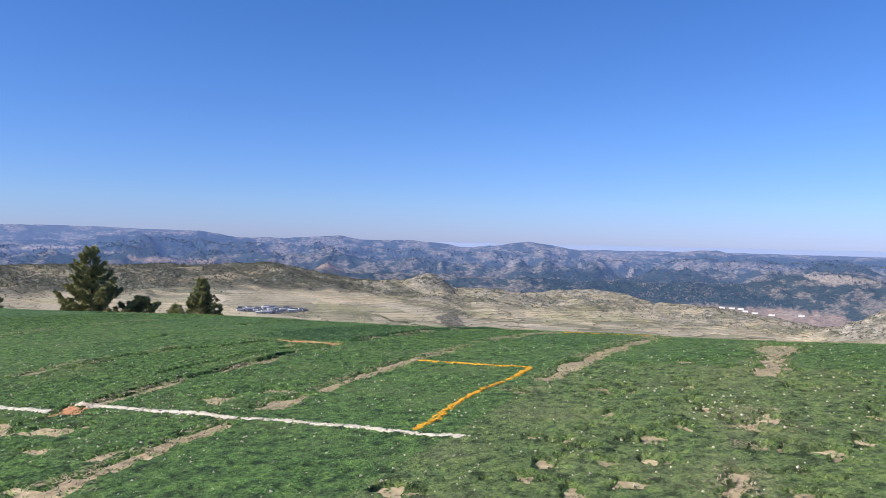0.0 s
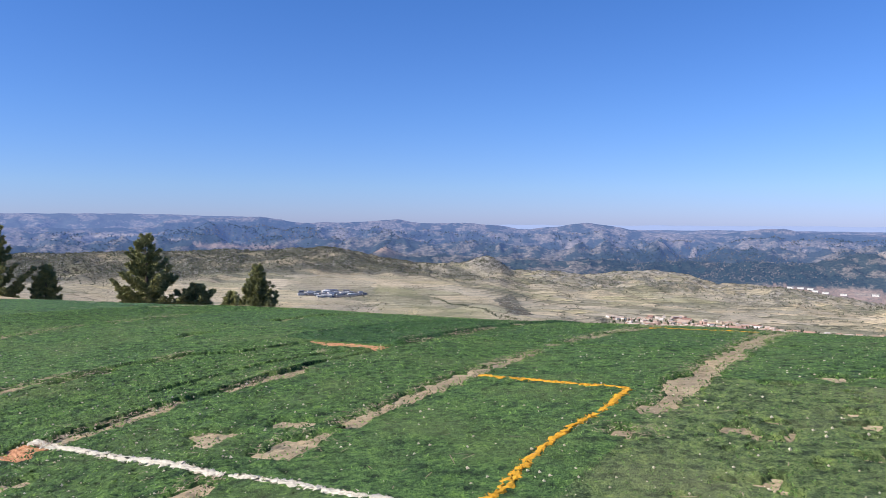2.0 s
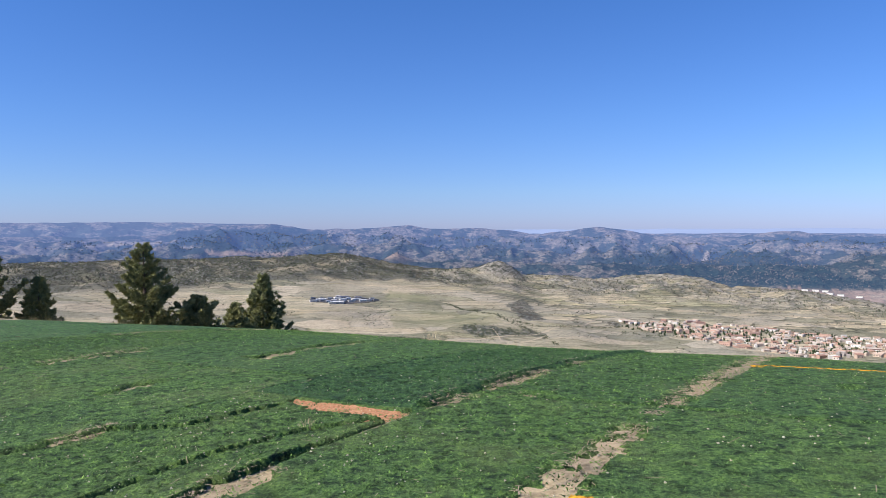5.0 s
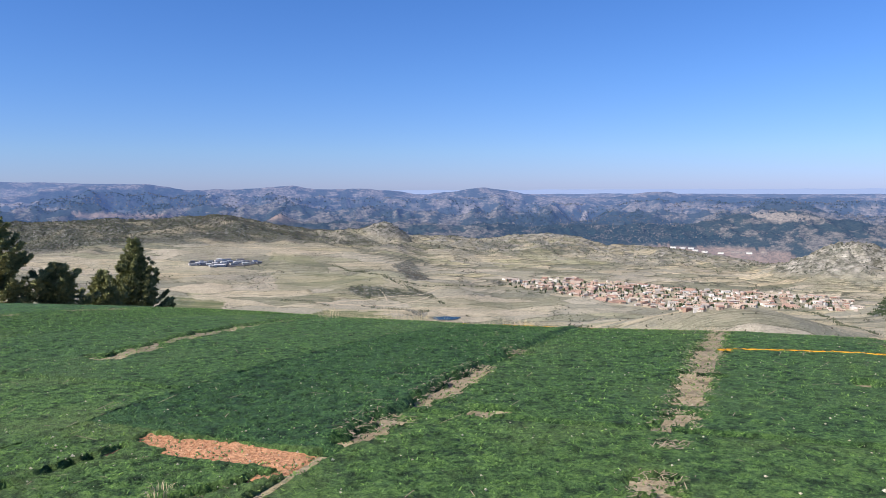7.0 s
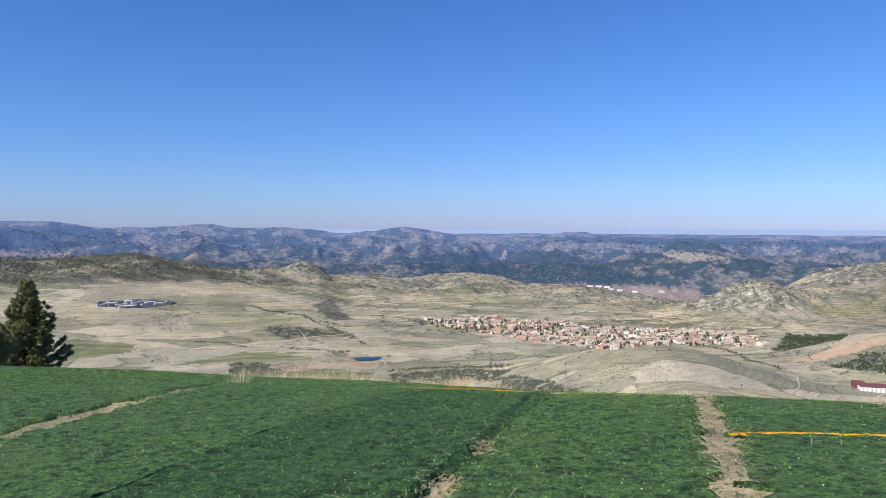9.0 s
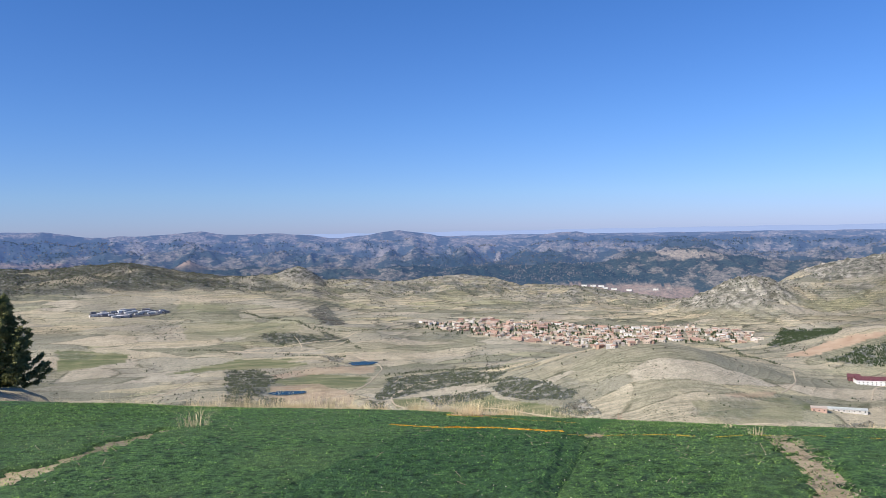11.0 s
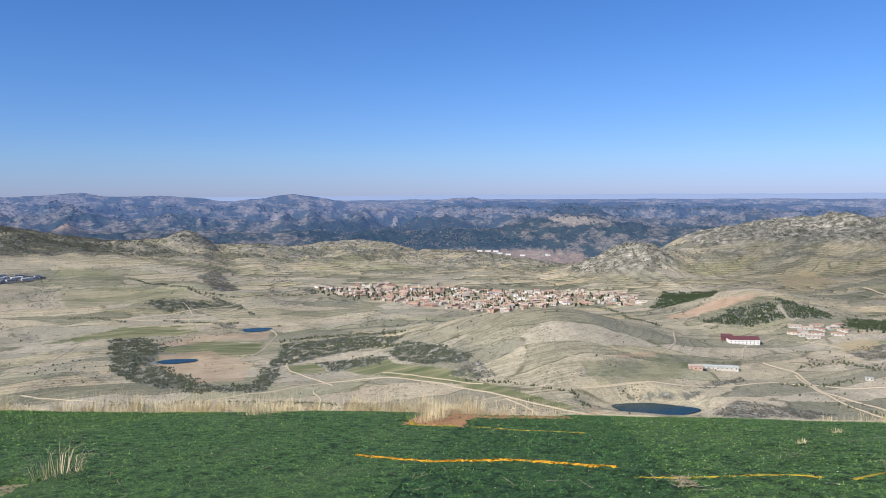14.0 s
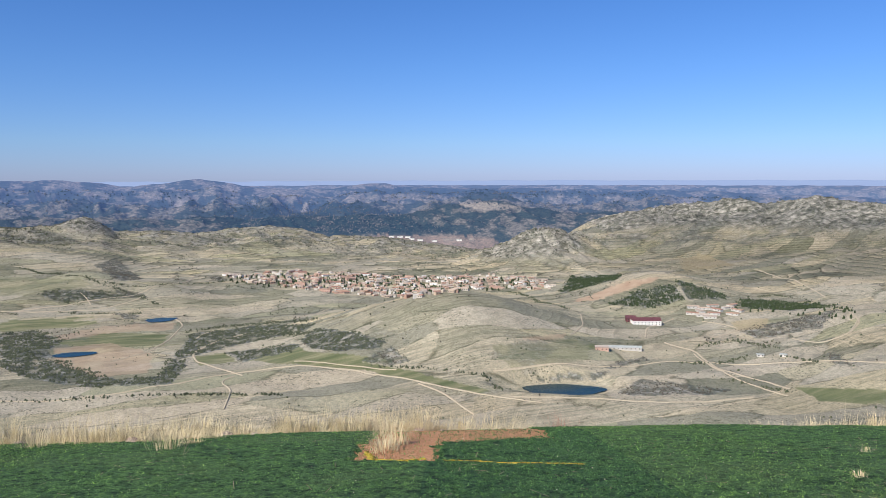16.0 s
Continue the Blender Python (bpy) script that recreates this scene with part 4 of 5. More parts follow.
WHITE, YELLOW = "broken white line painted across the worn turf", "wavy yellow line painted on green turf"
LINES = [
    ([(4.72, -9.0), (4.82, -7.3), (4.84, -6.62)], 0.05, M_WHITE_PAINT, WHITE),
    ([(5.12, -6.58), (5.14, -5.35), (5.17, -4.55)], 0.048, M_WHITE_PAINT, WHITE),
    ([(5.17, -4.5), (5.18, -3.49), (5.14, -2.93), (5.16, -2.32)], 0.048, M_WHITE_PAINT, WHITE),
    ([(5.22, -2.8), (5.88, -2.82), (6.81, -2.86), (7.6, -2.82), (8.27, -2.89), (8.33, -3.2), (8.31, -3.82), (8.28, -4.40)], 0.042, M_YELLOW_PAINT, "yellow corner line painted on worn green turf"),
    ([(14.78, -4.45), (15.05, -3.7), (15.05, -3.0), (14.98, -2.7)], 0.03, M_YELLOW_PAINT, YELLOW),
    ([(19.14, -9.19), (18.85, -8.38), (18.97, -7.67), (18.74, -6.84)], 0.034, M_YELLOW_PAINT, "yellow line painted on fresh dark turf", 0.03),
    ([(18.26, -6.75), (18.38, -5.6), (18.3, -5.35)], 0.016, M_YELLOW_FAINT, "thin faded yellow line on green turf", 0.012, 0.006),
    ([(18.24, -5.2), (18.54, -4.8), (18.5, -4.2), (18.6, -2.6)], 0.013, M_YELLOW_FAINT, "thin faded yellow line on green turf", 0.012, 0.006),
    ([(21.52, -8.38), (21.46, -7.7), (21.41, -6.98)], 0.018, M_YELLOW_FAINT, "thin faded yellow line on fresh turf", 0.012, 0.008),
    ([(22.1, -9.25), (21.6, -9.12), (21.5, -8.8), (21.62, -8.58)], 0.022, M_YELLOW_FAINT, "yellow line along the bare soil edge"),
]


def painted(u, v):
    on = np.zeros(np.shape(u), bool)
    for line in LINES:
        p = np.array(line[0])
        for a, b in zip(p, p[1:]):
            d = b - a
            t = np.clip(((u - a[0]) * d[0] + (v - a[1]) * d[1]) / (d @ d), 0, 1)
            on |= np.hypot(u - a[0] - t * d[0], v - a[1] - t * d[1]) < line[1] * 0.9
    return on


def tufts(name, count, mat, zone, label):
    """Loose pile on the turf: short leaning blades, matted this way and that."""
    u, v = zone(count)
    x, y = to_xy(u, v)
    open_soil = bare(u, v)
    ok = (~open_soil | (rng.random(len(u)) < 0.35)) & ~painted(u, v) & (y < turf_end(x) - 0.05)
    x, y, open_soil = x[ok], y[ok], open_soil[ok]
    n = len(x)
    base = np.stack([x, y, np.where(open_soil, hilltop(x, y) + 0.012, turf_top(x, y) + 0.003)], -1)
    a, long = rng.random(n) * 2 * np.pi, 0.013 + 0.018 * rng.random(n)
    out = np.stack([np.cos(a), np.sin(a), 0.15 + 0.75 * rng.random(n) ** 1.5], -1) * long[:, None]
    side = np.stack([-np.sin(a), np.cos(a), rng.normal(0, 0.35, n)], -1) * (0.004 + 0.006 * rng.random(n))[:, None]
    verts = np.stack([base - side, base + side, base + out], 1).reshape(-1, 3)
    ob = raw(name, verts, np.arange(3 * n).reshape(-1, 3), mat)
    return tagged(ob, label, "turf pile", kind="stuff")


def zone_old(n):
    u, v = 2.5 + 23 * rng.random(n) ** 1.1, -16 + 20 * rng.random(n)
    ok = ~((v > -8.55) & (v < -6.5) & (u > 9.9))
    return u[ok], v[ok]


def zone_new(n):
    return 9.95 + 15.5 * rng.random(n), -8.5 + 2.0 * rng.random(n)


tufts("turf_pile", 420000, M_PILE, zone_old, "short worn green turf pile")
tufts("turf_pile", 46000, M_PILE_NEW, zone_new, "short fresh green turf pile")


def painted_line(points, half, mat, label, ragged=0.02, proud=0.014):
    """A line of paint sprayed on the turf, with a rough edge and stiff painted blades."""
    p = np.array(points, float)
    seg = np.hypot(*np.diff(p, axis=0).T)
    s = np.concatenate([[0], np.cumsum(seg)])
    t = np.arange(0, s[-1], 0.025)
    c = np.stack([np.interp(t, s, p[:, 0]), np.interp(t, s, p[:, 1])], -1)
    d = np.gradient(c, axis=0)
    d /= np.hypot(*d.T)[:, None]
    n = np.stack([-d[:, 1], d[:, 0]], -1)
    c = c + n * (fbm(t * 1.3, t * 0 + half * 77, 3, 141) * 0.035)[:, None]
    across = np.linspace(-1, 1, 7)
    jig = rng.normal(0, ragged, (len(t), 7)) * np.abs(across) + fbm(t * 6, t * 0, 3, 151)[:, None] * 0.01
    off = across * half * (0.8 + 0.2 * fbm(t * 2, t * 0 + 9, 2, 161))[:, None] + jig
    uv = c[:, None, :] + n[:, None, :] * off[..., None]
    x, y = to_xy(uv[..., 0], uv[..., 1])
    z = turf_top(x, y) + proud + rng.normal(0, 0.004, x.shape) - (proud + 0.004) * (np.abs(across) > 0.9)
    i, j = np.meshgrid(np.arange(len(t) - 1), np.arange(6), indexing="ij")
    quads = np.stack([i * 7 + j, i * 7 + j + 1, (i + 1) * 7 + j + 1, (i + 1) * 7 + j], -1).reshape(-1, 4)
    verts = [np.stack([x, y, z], -1).reshape(-1, 3)]
    line = tagged(new("painted_line"), label, "painted line", "lines on the turf")
    raw("paint_coat", verts[0], quads, mat, line, soft=True)
    m = int(s[-1] * 340)
    k = rng.integers(0, len(t), m)
    o = rng.normal(0, half * 0.5, m)
    bx, by = to_xy(c[k, 0] + n[k, 0] * o, c[k, 1] + n[k, 1] * o)
    base = np.stack([bx, by, turf_top(bx, by) + 0.004], -1)
    a = rng.random(m) * 2 * np.pi
    w = np.stack([np.cos(a), np.sin(a), 0 * a], -1) * 0.007
    tip = base + np.stack([rng.normal(0, 0.014, m), rng.normal(0, 0.014, m), (0.35 + 0.65 * rng.random(m)) * proud], -1)
    raw("painted_pile", np.stack([base - w, base + w, tip], 1).reshape(-1, 3), np.arange(3 * m).reshape(-1, 3), mat, line)["kind"] = "stuff"
    return line


for line in LINES:
    painted_line(*line)


def soil_patch(u0, u1, v0, v1, label):
    us, vs = np.arange(u0, u1, 0.04), np.arange(v0, v1, 0.04)
    U, V = np.meshgrid(us, vs, indexing="ij")
    x, y = to_xy(U, V)
    z = hilltop(x, y) + 0.006 + np.abs(fbm(x * 9, y * 9, 3, 171)) * 0.02
    z[0], z[-1], z[:, 0], z[:, -1] = (q - 0.02 for q in (z[0], z[-1], z[:, 0], z[:, -1]))
    cols = len(vs)
    i, j = np.meshgrid(np.arange(len(us) - 1), np.arange(cols - 1), indexing="ij")
    quads = np.stack([i * cols + j, i * cols + j + 1, (i + 1) * cols + j + 1, (i + 1) * cols + j], -1).reshape(-1, 4)
    return tagged(raw("bare_soil", np.stack([x, y, z], -1), quads, M_SOIL_PINK, soft=True), label, "bare soil", kind="structure")


soil_patch(9.4, 10.1, -8.0, -6.52, "orange crumbly soil where turf is torn")
soil_patch(4.7, 5.2, -6.9, -6.1, "orange crumbly soil where turf is torn")
soil_patch(21.3, 25.6, -9.7, -6.7, "reddish stony soil at the turf's end")


# ---- ponds ----
for a, d, wide, deep, turn in PONDS:
    px, py = spot(a, d)
    bm = bmesh.new()
    ring = []
    for k in range(48):
        q = 2 * math.pi * k / 48
        s = 1.20 + 0.08 * math.sin(3 * q + 1) + 0.06 * math.sin(5 * q + d)
        ex, ey = wide * s * math.cos(q), deep * s * math.sin(q)
        ca, sa = math.cos(radians(turn - a)), math.sin(radians(turn - a))
        ring.append(bm.verts.new((px + ex * ca - ey * sa, py + ex * sa + ey * ca, pond_level(a, d))))
    bm.faces.new(ring)
    tagged(part("water", bm, M_WATER), "dark blue farm pond in the dry valley", "pond", kind="structure")

# ---- tracks: bearing and dip along each ----
TRACKS = [
    (5.0, [(-12, -13.4), (-6.60, -14.68), (-1.46, -15.13), (4.18, -14.87), (9.02, -14.38), (12.79, -14.12), (17.52, -14.62), (21.91, -15.44), (28.12, -16.63), (32.53, -17.14)]),
    (6.0, [(0.28, -12.83), (2.73, -12.47), (4.10, -11.78), (5.32, -10.65), (4.75, -10.21), (3.20, -9.6)]),
    (6.0, [(9.42, -14.62), (6.01, -13.34), (5.84, -12.72), (8.07, -11.86), (9.92, -11.55)]),
    (7.0, [(41.5, -12.2), (43.75, -12.70), (45.36, -13.90), (48.06, -14.33), (50.30, -14.78)]),
    (5.0, [(40.10, -12.02), (40.20, -11.19), (42.09, -10.47)]),
    (5.0, [(28.56, -14.94), (32.50, -14.23), (36.80, -14.27), (42.58, -13.51), (50, -12.9), (56, -12.3)]),
    (5.0, [(43.6, -12.92), (45.13, -13.89), (47.35, -14.7), (50.19, -15.31)]),
    (5.0, [(47.5, -6.6), (49.87, -7.21), (52.17, -8.31)]),
    (4.0, [(7.91, -16.93), (8.57, -15.57), (7.57, -14.88), (9.01, -14.59)]),
    (6.0, [(22.79, -15.79), (25.01, -16.65), (27.24, -18.09)]),
    (6.0, [(29.89, -16.68), (36.84, -16.58), (42.66, -16.41), (47.73, -15.65)]),
    (6.0, [(-13.89, -12.17), (-12.46, -11.78), (-10.25, -11.44), (-8.52, -10.43)]),
    (5.0, [(50.16, -11.31), (51.95, -11.53), (53.64, -10.61), (54.26, -9.41)]),
    (5.0, [(6.83, -6.83), (5.62, -7.60), (2.52, -8.25), (-6, -8.9)]),
    (4.0, [(-0.8, -8.9), (-1.0, -8.3), (-1.5, -7.9)]),
    (5.0, [(11, -11.0), (13.5, -10.6), (16, -10.0)]),
    (5.0, [(53.57, -9.17), (54.27, -9.79), (53.64, -10.61)]),
    (5.0, [(44.51, -11.76), (46.05, -11.24), (46.80, -10.87), (45.65, -10.67), (44.09, -10.56)]),
    (5.0, [(-6.28, -8.81), (-2.60, -9.18), (-0.11, -9.18), (1.75, -8.80), (2.97, -8.35)]),
    (4.0, [(6.07, -11.80), (6.68, -11.36), (8.30, -11.05)]),
    (4.0, [(13.22, -13.81), (17.52, -14.33), (21.03, -14.71)]),
    (5.0, [(34.5, -12.0), (35.5, -11.2), (35.3, -10.4)]),
]


def track(width, marks):
    pts = [sighted(a, d)[:2] for a, d in marks]
    p = np.array(pts)
    s = np.concatenate([[0], np.cumsum(np.hypot(*np.diff(p, axis=0).T))])
    t = np.arange(0, s[-1], 6.0)
    c = np.stack([np.interp(t, s, p[:, 0]), np.interp(t, s, p[:, 1])], -1)
    for _ in range(8):
        c[1:-1] = (c[:-2] + 2 * c[1:-1] + c[2:]) / 4
    d = np.gradient(c, axis=0)
    d /= np.hypot(*d.T)[:, None] + 1e-9
    n = np.stack([-d[:, 1], d[:, 0]], -1)
    w = width * (0.31 + 0.14 * fbm(t / 40, t * 0 + width, 3, 181))
    x = np.stack([c[:, 0] + n[:, 0] * w * k for k in (-1, -0.4, 0.4, 1)], -1)
    y = np.stack([c[:, 1] + n[:, 1] * w * k for k in (-1, -0.4, 0.4, 1)], -1)
    z = land(x, y) + 0.7
    z[:, 0] -= 1.4
    z[:, 3] -= 1.4
    i, j = np.meshgrid(np.arange(len(t) - 1), np.arange(3), indexing="ij")
    quads = np.stack([i * 4 + j, i * 4 + j + 1, (i + 1) * 4 + j + 1, (i + 1) * 4 + j], -1).reshape(-1, 4)[:, ::-1]
    return tagged(raw("road", np.stack([x, y, z], -1), quads, M_TRACK, soft=True), "pale dirt track across the dry valley", "dirt track", kind="structure")


for width, marks in TRACKS:
    track(width, marks)


# ---- scrub and woods on the valley floor and the hills ----
def clumps(name, x, y, size, tall, mat, label, category="shrubs", taper=0.35, z=None, parent=None):
    """Many small plants: each a lumpy crown of twelve faces, no two alike."""
    n = len(x)
    z = land(x, y) if z is None else z
    verts = []
    for k in range(4):
        a = rng.random(n) * 0.8 + k * np.pi / 2
        w = size * (0.5 + 0.45 * rng.random(n)) * 0.5
        verts.append(np.stack([x + np.cos(a) * w, y + np.sin(a) * w, z - 0.2 + size * 0.1 * rng.random(n)], -1))
    for k in range(4):
        a = rng.random(n) * 0.8 + k * np.pi / 2 + 0.6
        w = size * (0.6 + 0.5 * rng.random(n)) * 0.5 * (1 - taper)
        verts.append(np.stack([x + np.cos(a) * w, y + np.sin(a) * w, z + tall * (0.4 + 0.3 * rng.random(n))], -1))
    verts.append(np.stack([x + rng.normal(0, 0.1, n) * size, y + rng.normal(0, 0.1, n) * size, z + tall], -1))
    v = np.stack(verts, 1).reshape(-1, 3)
    tri = []
    for k in range(4):
        m = (k + 1) % 4
        tri += [(k, m, 4 + k), (m, 4 + m, 4 + k), (4 + k, 4 + m, 8)]
    f = (np.arange(n)[:, None, None] * 9 + np.array(tri)[None]).reshape(-1, 3)
    return tagged(raw(name, v, f, mat, parent), label, category if parent is None else "", kind="stuff")


def scatter(n, a0=-38, a1=60, r0=600, r1=2800):
    az = a0 + (a1 - a0) * rng.random(n)
    r = np.sqrt(r0 ** 2 + (r1 ** 2 - r0 ** 2) * rng.random(n))
    x, y = spot(az, r)
    z = land(x, y)
    return az, r, x, y, np.degrees(np.arctan2(z - HUB_Z, r))


def off_ponds(x, y, thick):
    for a, d, wide, deep, turn in PONDS:
        px, py = spot(a, d)
        thick = thick * np.where(np.hypot(x - px, y - py) < max(wide, deep) * 1.7, 0.03, 1)
    return thick


az, r, x, y, dip = scatter(300000)
patch = fbm(x / 120, y / 120, 5, 41)
hilly, west = smooth(r, 1950, 2200), smooth(-az, -5, 8)
thick = hilly * (0.10 + 0.62 * west + 0.30 * smooth(patch, -0.1, 0.5)) * (1 - 0.6 * smooth(az, 33, 40))
thick = np.maximum(thick, (1 - hilly) * (0.02 + 0.4 * smooth(patch + 0.25 * fbm(x / 18, y / 18, 2, 61), 0.35, 0.62)))
for p in GREEN:
    thick[inside(az, dip, p) & (r < 1950)] *= 0.03
pick = rng.random(len(az)) < 0.62 * off_ponds(x, y, thick) * (0.35 + 0.65 * smooth(r, 700, 1500))
half = rng.random(len(az)) < 0.6
size = (1.4 + 2.6 * rng.random(len(az)) ** 2) * (1 + 0.5 * hilly)
for keep, mat, label in ((pick & half, M_BUSH, "dark olive scrub dotted over dry slopes"), (pick & ~half, M_BUSH_BROWN, "grey-brown leafless scrub on dry slopes")):
    clumps("scrub", x[keep], y[keep], size[keep], size[keep] * 0.7, mat, label)

az, r, x, y, dip = scatter(110000, -8, 22, 840, 1700)
thick = np.zeros(len(az))
for p in SCRUB:
    thick[inside(az + fbm(x / 25, y / 25, 3, 21) * 0.5, dip + fbm(x / 25, y / 25, 3, 31) * 0.15, p)] = 0.75
pick = rng.random(len(az)) < off_ponds(x, y, thick) * smooth(fbm(x / 14, y / 14, 3, 63), -0.5, 0.12)
size = 1.6 + 2.2 * rng.random(len(az))
clumps("scrub", x[pick], y[pick], size[pick], size[pick] * 0.55, M_BUSH, "dense dark olive scrub between fields")

az, r, x, y, dip = scatter(46000, 33, 54, 1150, 1750)
wood = np.zeros(len(az), bool)
for p in PINES:
    wood |= inside(az + fbm(x / 20, y / 20, 3, 21) * 0.4, dip + fbm(x / 20, y / 20, 3, 31) * 0.12, p)
wood &= rng.random(len(az)) < 0.25 + 0.75 * smooth(fbm(x / 16, y / 16, 3, 65), -0.4, 0.1)
size = 2.0 + 1.8 * rng.random(len(az))
clumps("pine_plantation", x[wood], y[wood], size[wood], size[wood] * 0.85, M_PLANTATION, "dark green young pine plantation on a hill", "pine wood", 0.5)

# dark scrub in gullies and hedge lines along tracks and fields: width, then bearing and dip
az, r, x, y, dip = scatter(150000, -8, 55, 600, 1900)
thick = np.zeros(len(az))
for p in SCRUB_MORE:
    thick[inside(az + fbm(x / 25, y / 25, 3, 21) * 0.3, dip + fbm(x / 25, y / 25, 3, 31) * 0.1, p)] = 0.7
pick = rng.random(len(az)) < off_ponds(x, y, thick)
size = 1.2 + 1.8 * rng.random(len(az))
clumps("scrub", x[pick], y[pick], size[pick], size[pick] * 0.5, M_BUSH_BROWN, "dark scrub filling gullies between fields")
HEDGES = [
    (5.0, [(-5.47, -5.72), (-4.17, -6.26), (-2.48, -6.67), (-0.74, -7.09), (1.24, -7.57), (2.92, -7.75), (5.62, -7.73), (8.41, -7.60)]),
    (4.0, [(8.39, -8.02), (10.02, -8.26), (12.09, -8.16)]),
    (6.0, [(-1.0, -6.96), (0.83, -7.72), (2.6, -8.52), (3.61, -9.12)]),
    (4.0, [(-4.03, -7.87), (-2.42, -8.46), (-1.32, -8.87)]),
    (4.0, [(-9.89, -8.51), (-7.91, -8.62), (-5.17, -9.14)]),
    (6.0, [(42.47, -13.6), (45.49, -13.38), (47.29, -12.79)]),
    (6.0, [(44.0, -12.35), (46.5, -11.75), (49.37, -12.02)]),
    (4.0, [(18.40, -14.35), (21.92, -14.52), (25.46, -14.88), (28.12, -15.29), (29.23, -16.19)]),
    (6.0, [(28.10, -8.61), (30.71, -8.93), (32.02, -9.56), (34.61, -10.10)]),
    (7.0, [(46.36, -9.09), (48.96, -8.73), (51.49, -8.99), (53.56, -8.94)]),
    (5.0, [(47.10, -8.56), (48.95, -8.37), (50.40, -8.48)]),
    (4.0, [(48.93, -12.60), (50.21, -12.59), (51.65, -12.75)]),
    (9.0, [(5.49, -11.19), (8.30, -10.96), (11.19, -10.87), (14.78, -10.76)]),
    (9.0, [(9.09, -11.84), (11.59, -11.56), (14.33, -11.76)]),
    (4.0, [(-2.94, -9.15), (-0.84, -9.44), (2.46, -9.69)]),
    (4.0, [(-6.60, -14.68), (-1.47, -15.17), (5.33, -15.69), (12.31, -16.20)]),
    (4.0, [(44.99, -14.45), (47.32, -14.71), (49.94, -14.98)])]
for width, line in HEDGES:
    p = np.array([sighted(a, q)[:2] for a, q in line])
    s = np.concatenate([[0], np.cumsum(np.hypot(*np.diff(p, axis=0).T))])
    t = rng.random(int(s[-1] * 0.32 * width)) * s[-1]
    x, y = np.interp(t, s, p[:, 0]) + rng.normal(0, width * 0.5, len(t)), np.interp(t, s, p[:, 1]) + rng.normal(0, width * 0.6, len(t))
    pick = rng.random(len(t)) < 0.5 + 0.9 * fbm(t / 30, t * 0 + width, 3, 211)
    size = 1.6 + 2.4 * rng.random(len(t)) ** 2
    clumps("hedge", x[pick], y[pick], size[pick], size[pick] * 0.75, M_BUSH, "dark uneven hedge of scrub along fields")

# woods on the far hills
n = 70000
az = -34 + 94 * rng.random(n)
r = np.sqrt(2900 ** 2 + (3640 ** 2 - 2900 ** 2) * rng.random(n))
x, y = spot(az, r)
keep = rng.random(n) < 0.35 * wooded(az, r, x, y) + 0.40 * smooth(fbm(x / 110, y / 110, 5, 19), 0.0, 0.45) + 0.06
az, r, x, y = az[keep], r[keep], x[keep], y[keep]
size = 5 + 7 * rng.random(len(az)) ** 2
# M_FAR lends these crowns the same painted blue haze
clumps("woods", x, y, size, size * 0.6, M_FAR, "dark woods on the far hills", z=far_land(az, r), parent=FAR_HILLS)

# poplars and garden trees among the houses
az, r, x, y, dip = scatter(60000)
grove = inside(az, dip, [(14.5, -7.5), (17.8, -7.5), (18.5, -8.2), (15, -8.2)]) | inside(az, dip, [(21, -8.5), (26, -8.3), (26, -8.8), (21, -9.0)]) & (rng.random(len(az)) < 0.35)
grove |= inside(az, dip, [(8.2, -7.2), (32, -7.9), (32, -8.6), (20, -9.1), (9, -7.9)]) & (rng.random(len(az)) < 0.5)
grove |= inside(az, dip, [(46, -9.0), (54, -8.9), (54, -9.7), (46.5, -9.8)]) & (rng.random(len(az)) < 0.4)
grove &= (r < 1900)
size = 3.5 + 3 * rng.random(len(az))
clumps("garden_trees", x[grove], y[grove], size[grove], size[grove] * 1.0, M_PLANTATION, "dark green trees among village houses", "trees", 0.4)


# ---- houses ----
def box(bm, sx, sy, z0, z1, cx=0.0, cy=0.0):
    bmesh.ops.create_cube(bm, size=1, matrix=Matrix.Translation((cx, cy, (z0 + z1) / 2)) @ Matrix.Diagonal((sx, sy, z1 - z0, 1)))


def gable(bm, sx, sy, z0, rise, over=0.5):
    hx, hy = sx / 2 + over, sy / 2 + over
    lo = [bm.verts.new(p) for p in ((-hx, -hy, z0), (hx, -hy, z0), (hx, hy, z0), (-hx, hy, z0))]
    hi = [bm.verts.new(p) for p in ((-hx, 0, z0 + rise), (hx, 0, z0 + rise))]
    for f in ((lo[0], lo[1], hi[1], hi[0]), (lo[2], lo[3], hi[0], hi[1]), (lo[1], lo[2], hi[1]), (lo[3], lo[0], hi[0]), (lo[3], lo[2], lo[1], lo[0])):
        bm.faces.new(f)


def house(sx, sy, high, rise, wall_mat, roof_mat, label, category, group, name="house", windows=3, flat=False):
    h = tagged(new(name), label, category, group)
    bm = bmesh.new()
    box(bm, sx, sy, -3.0, high)
    part("wall", bm, wall_mat, h)
    bm = bmesh.new()
    if flat:
        box(bm, sx + 0.6, sy + 0.6, high, high + 0.5)
    else:
        gable(bm, sx, sy, high - 0.02, rise)
    part("roof", bm, roof_mat, h)
    for k in range(windows):
        for level in range(max(1, int(high // 3))):
            bm = bmesh.new()
            box(bm, 1.3, 0.24, 1.0 + 2.9 * level, 2.3 + 2.9 * level, sx * ((k + 0.5) / windows - 0.5), -sy / 2)
            part("window", bm, M_GLASS_DARK, h)
    return h


def placed(az, dip, turn):
    x, y, z = sighted(az, dip)
    return x, y, z, pose(x, y, z, 0, 0, turn)


def far_from(x, y, taken, gap):
    return all((x - a) ** 2 + (y - b) ** 2 > gap * gap for a, b in taken)


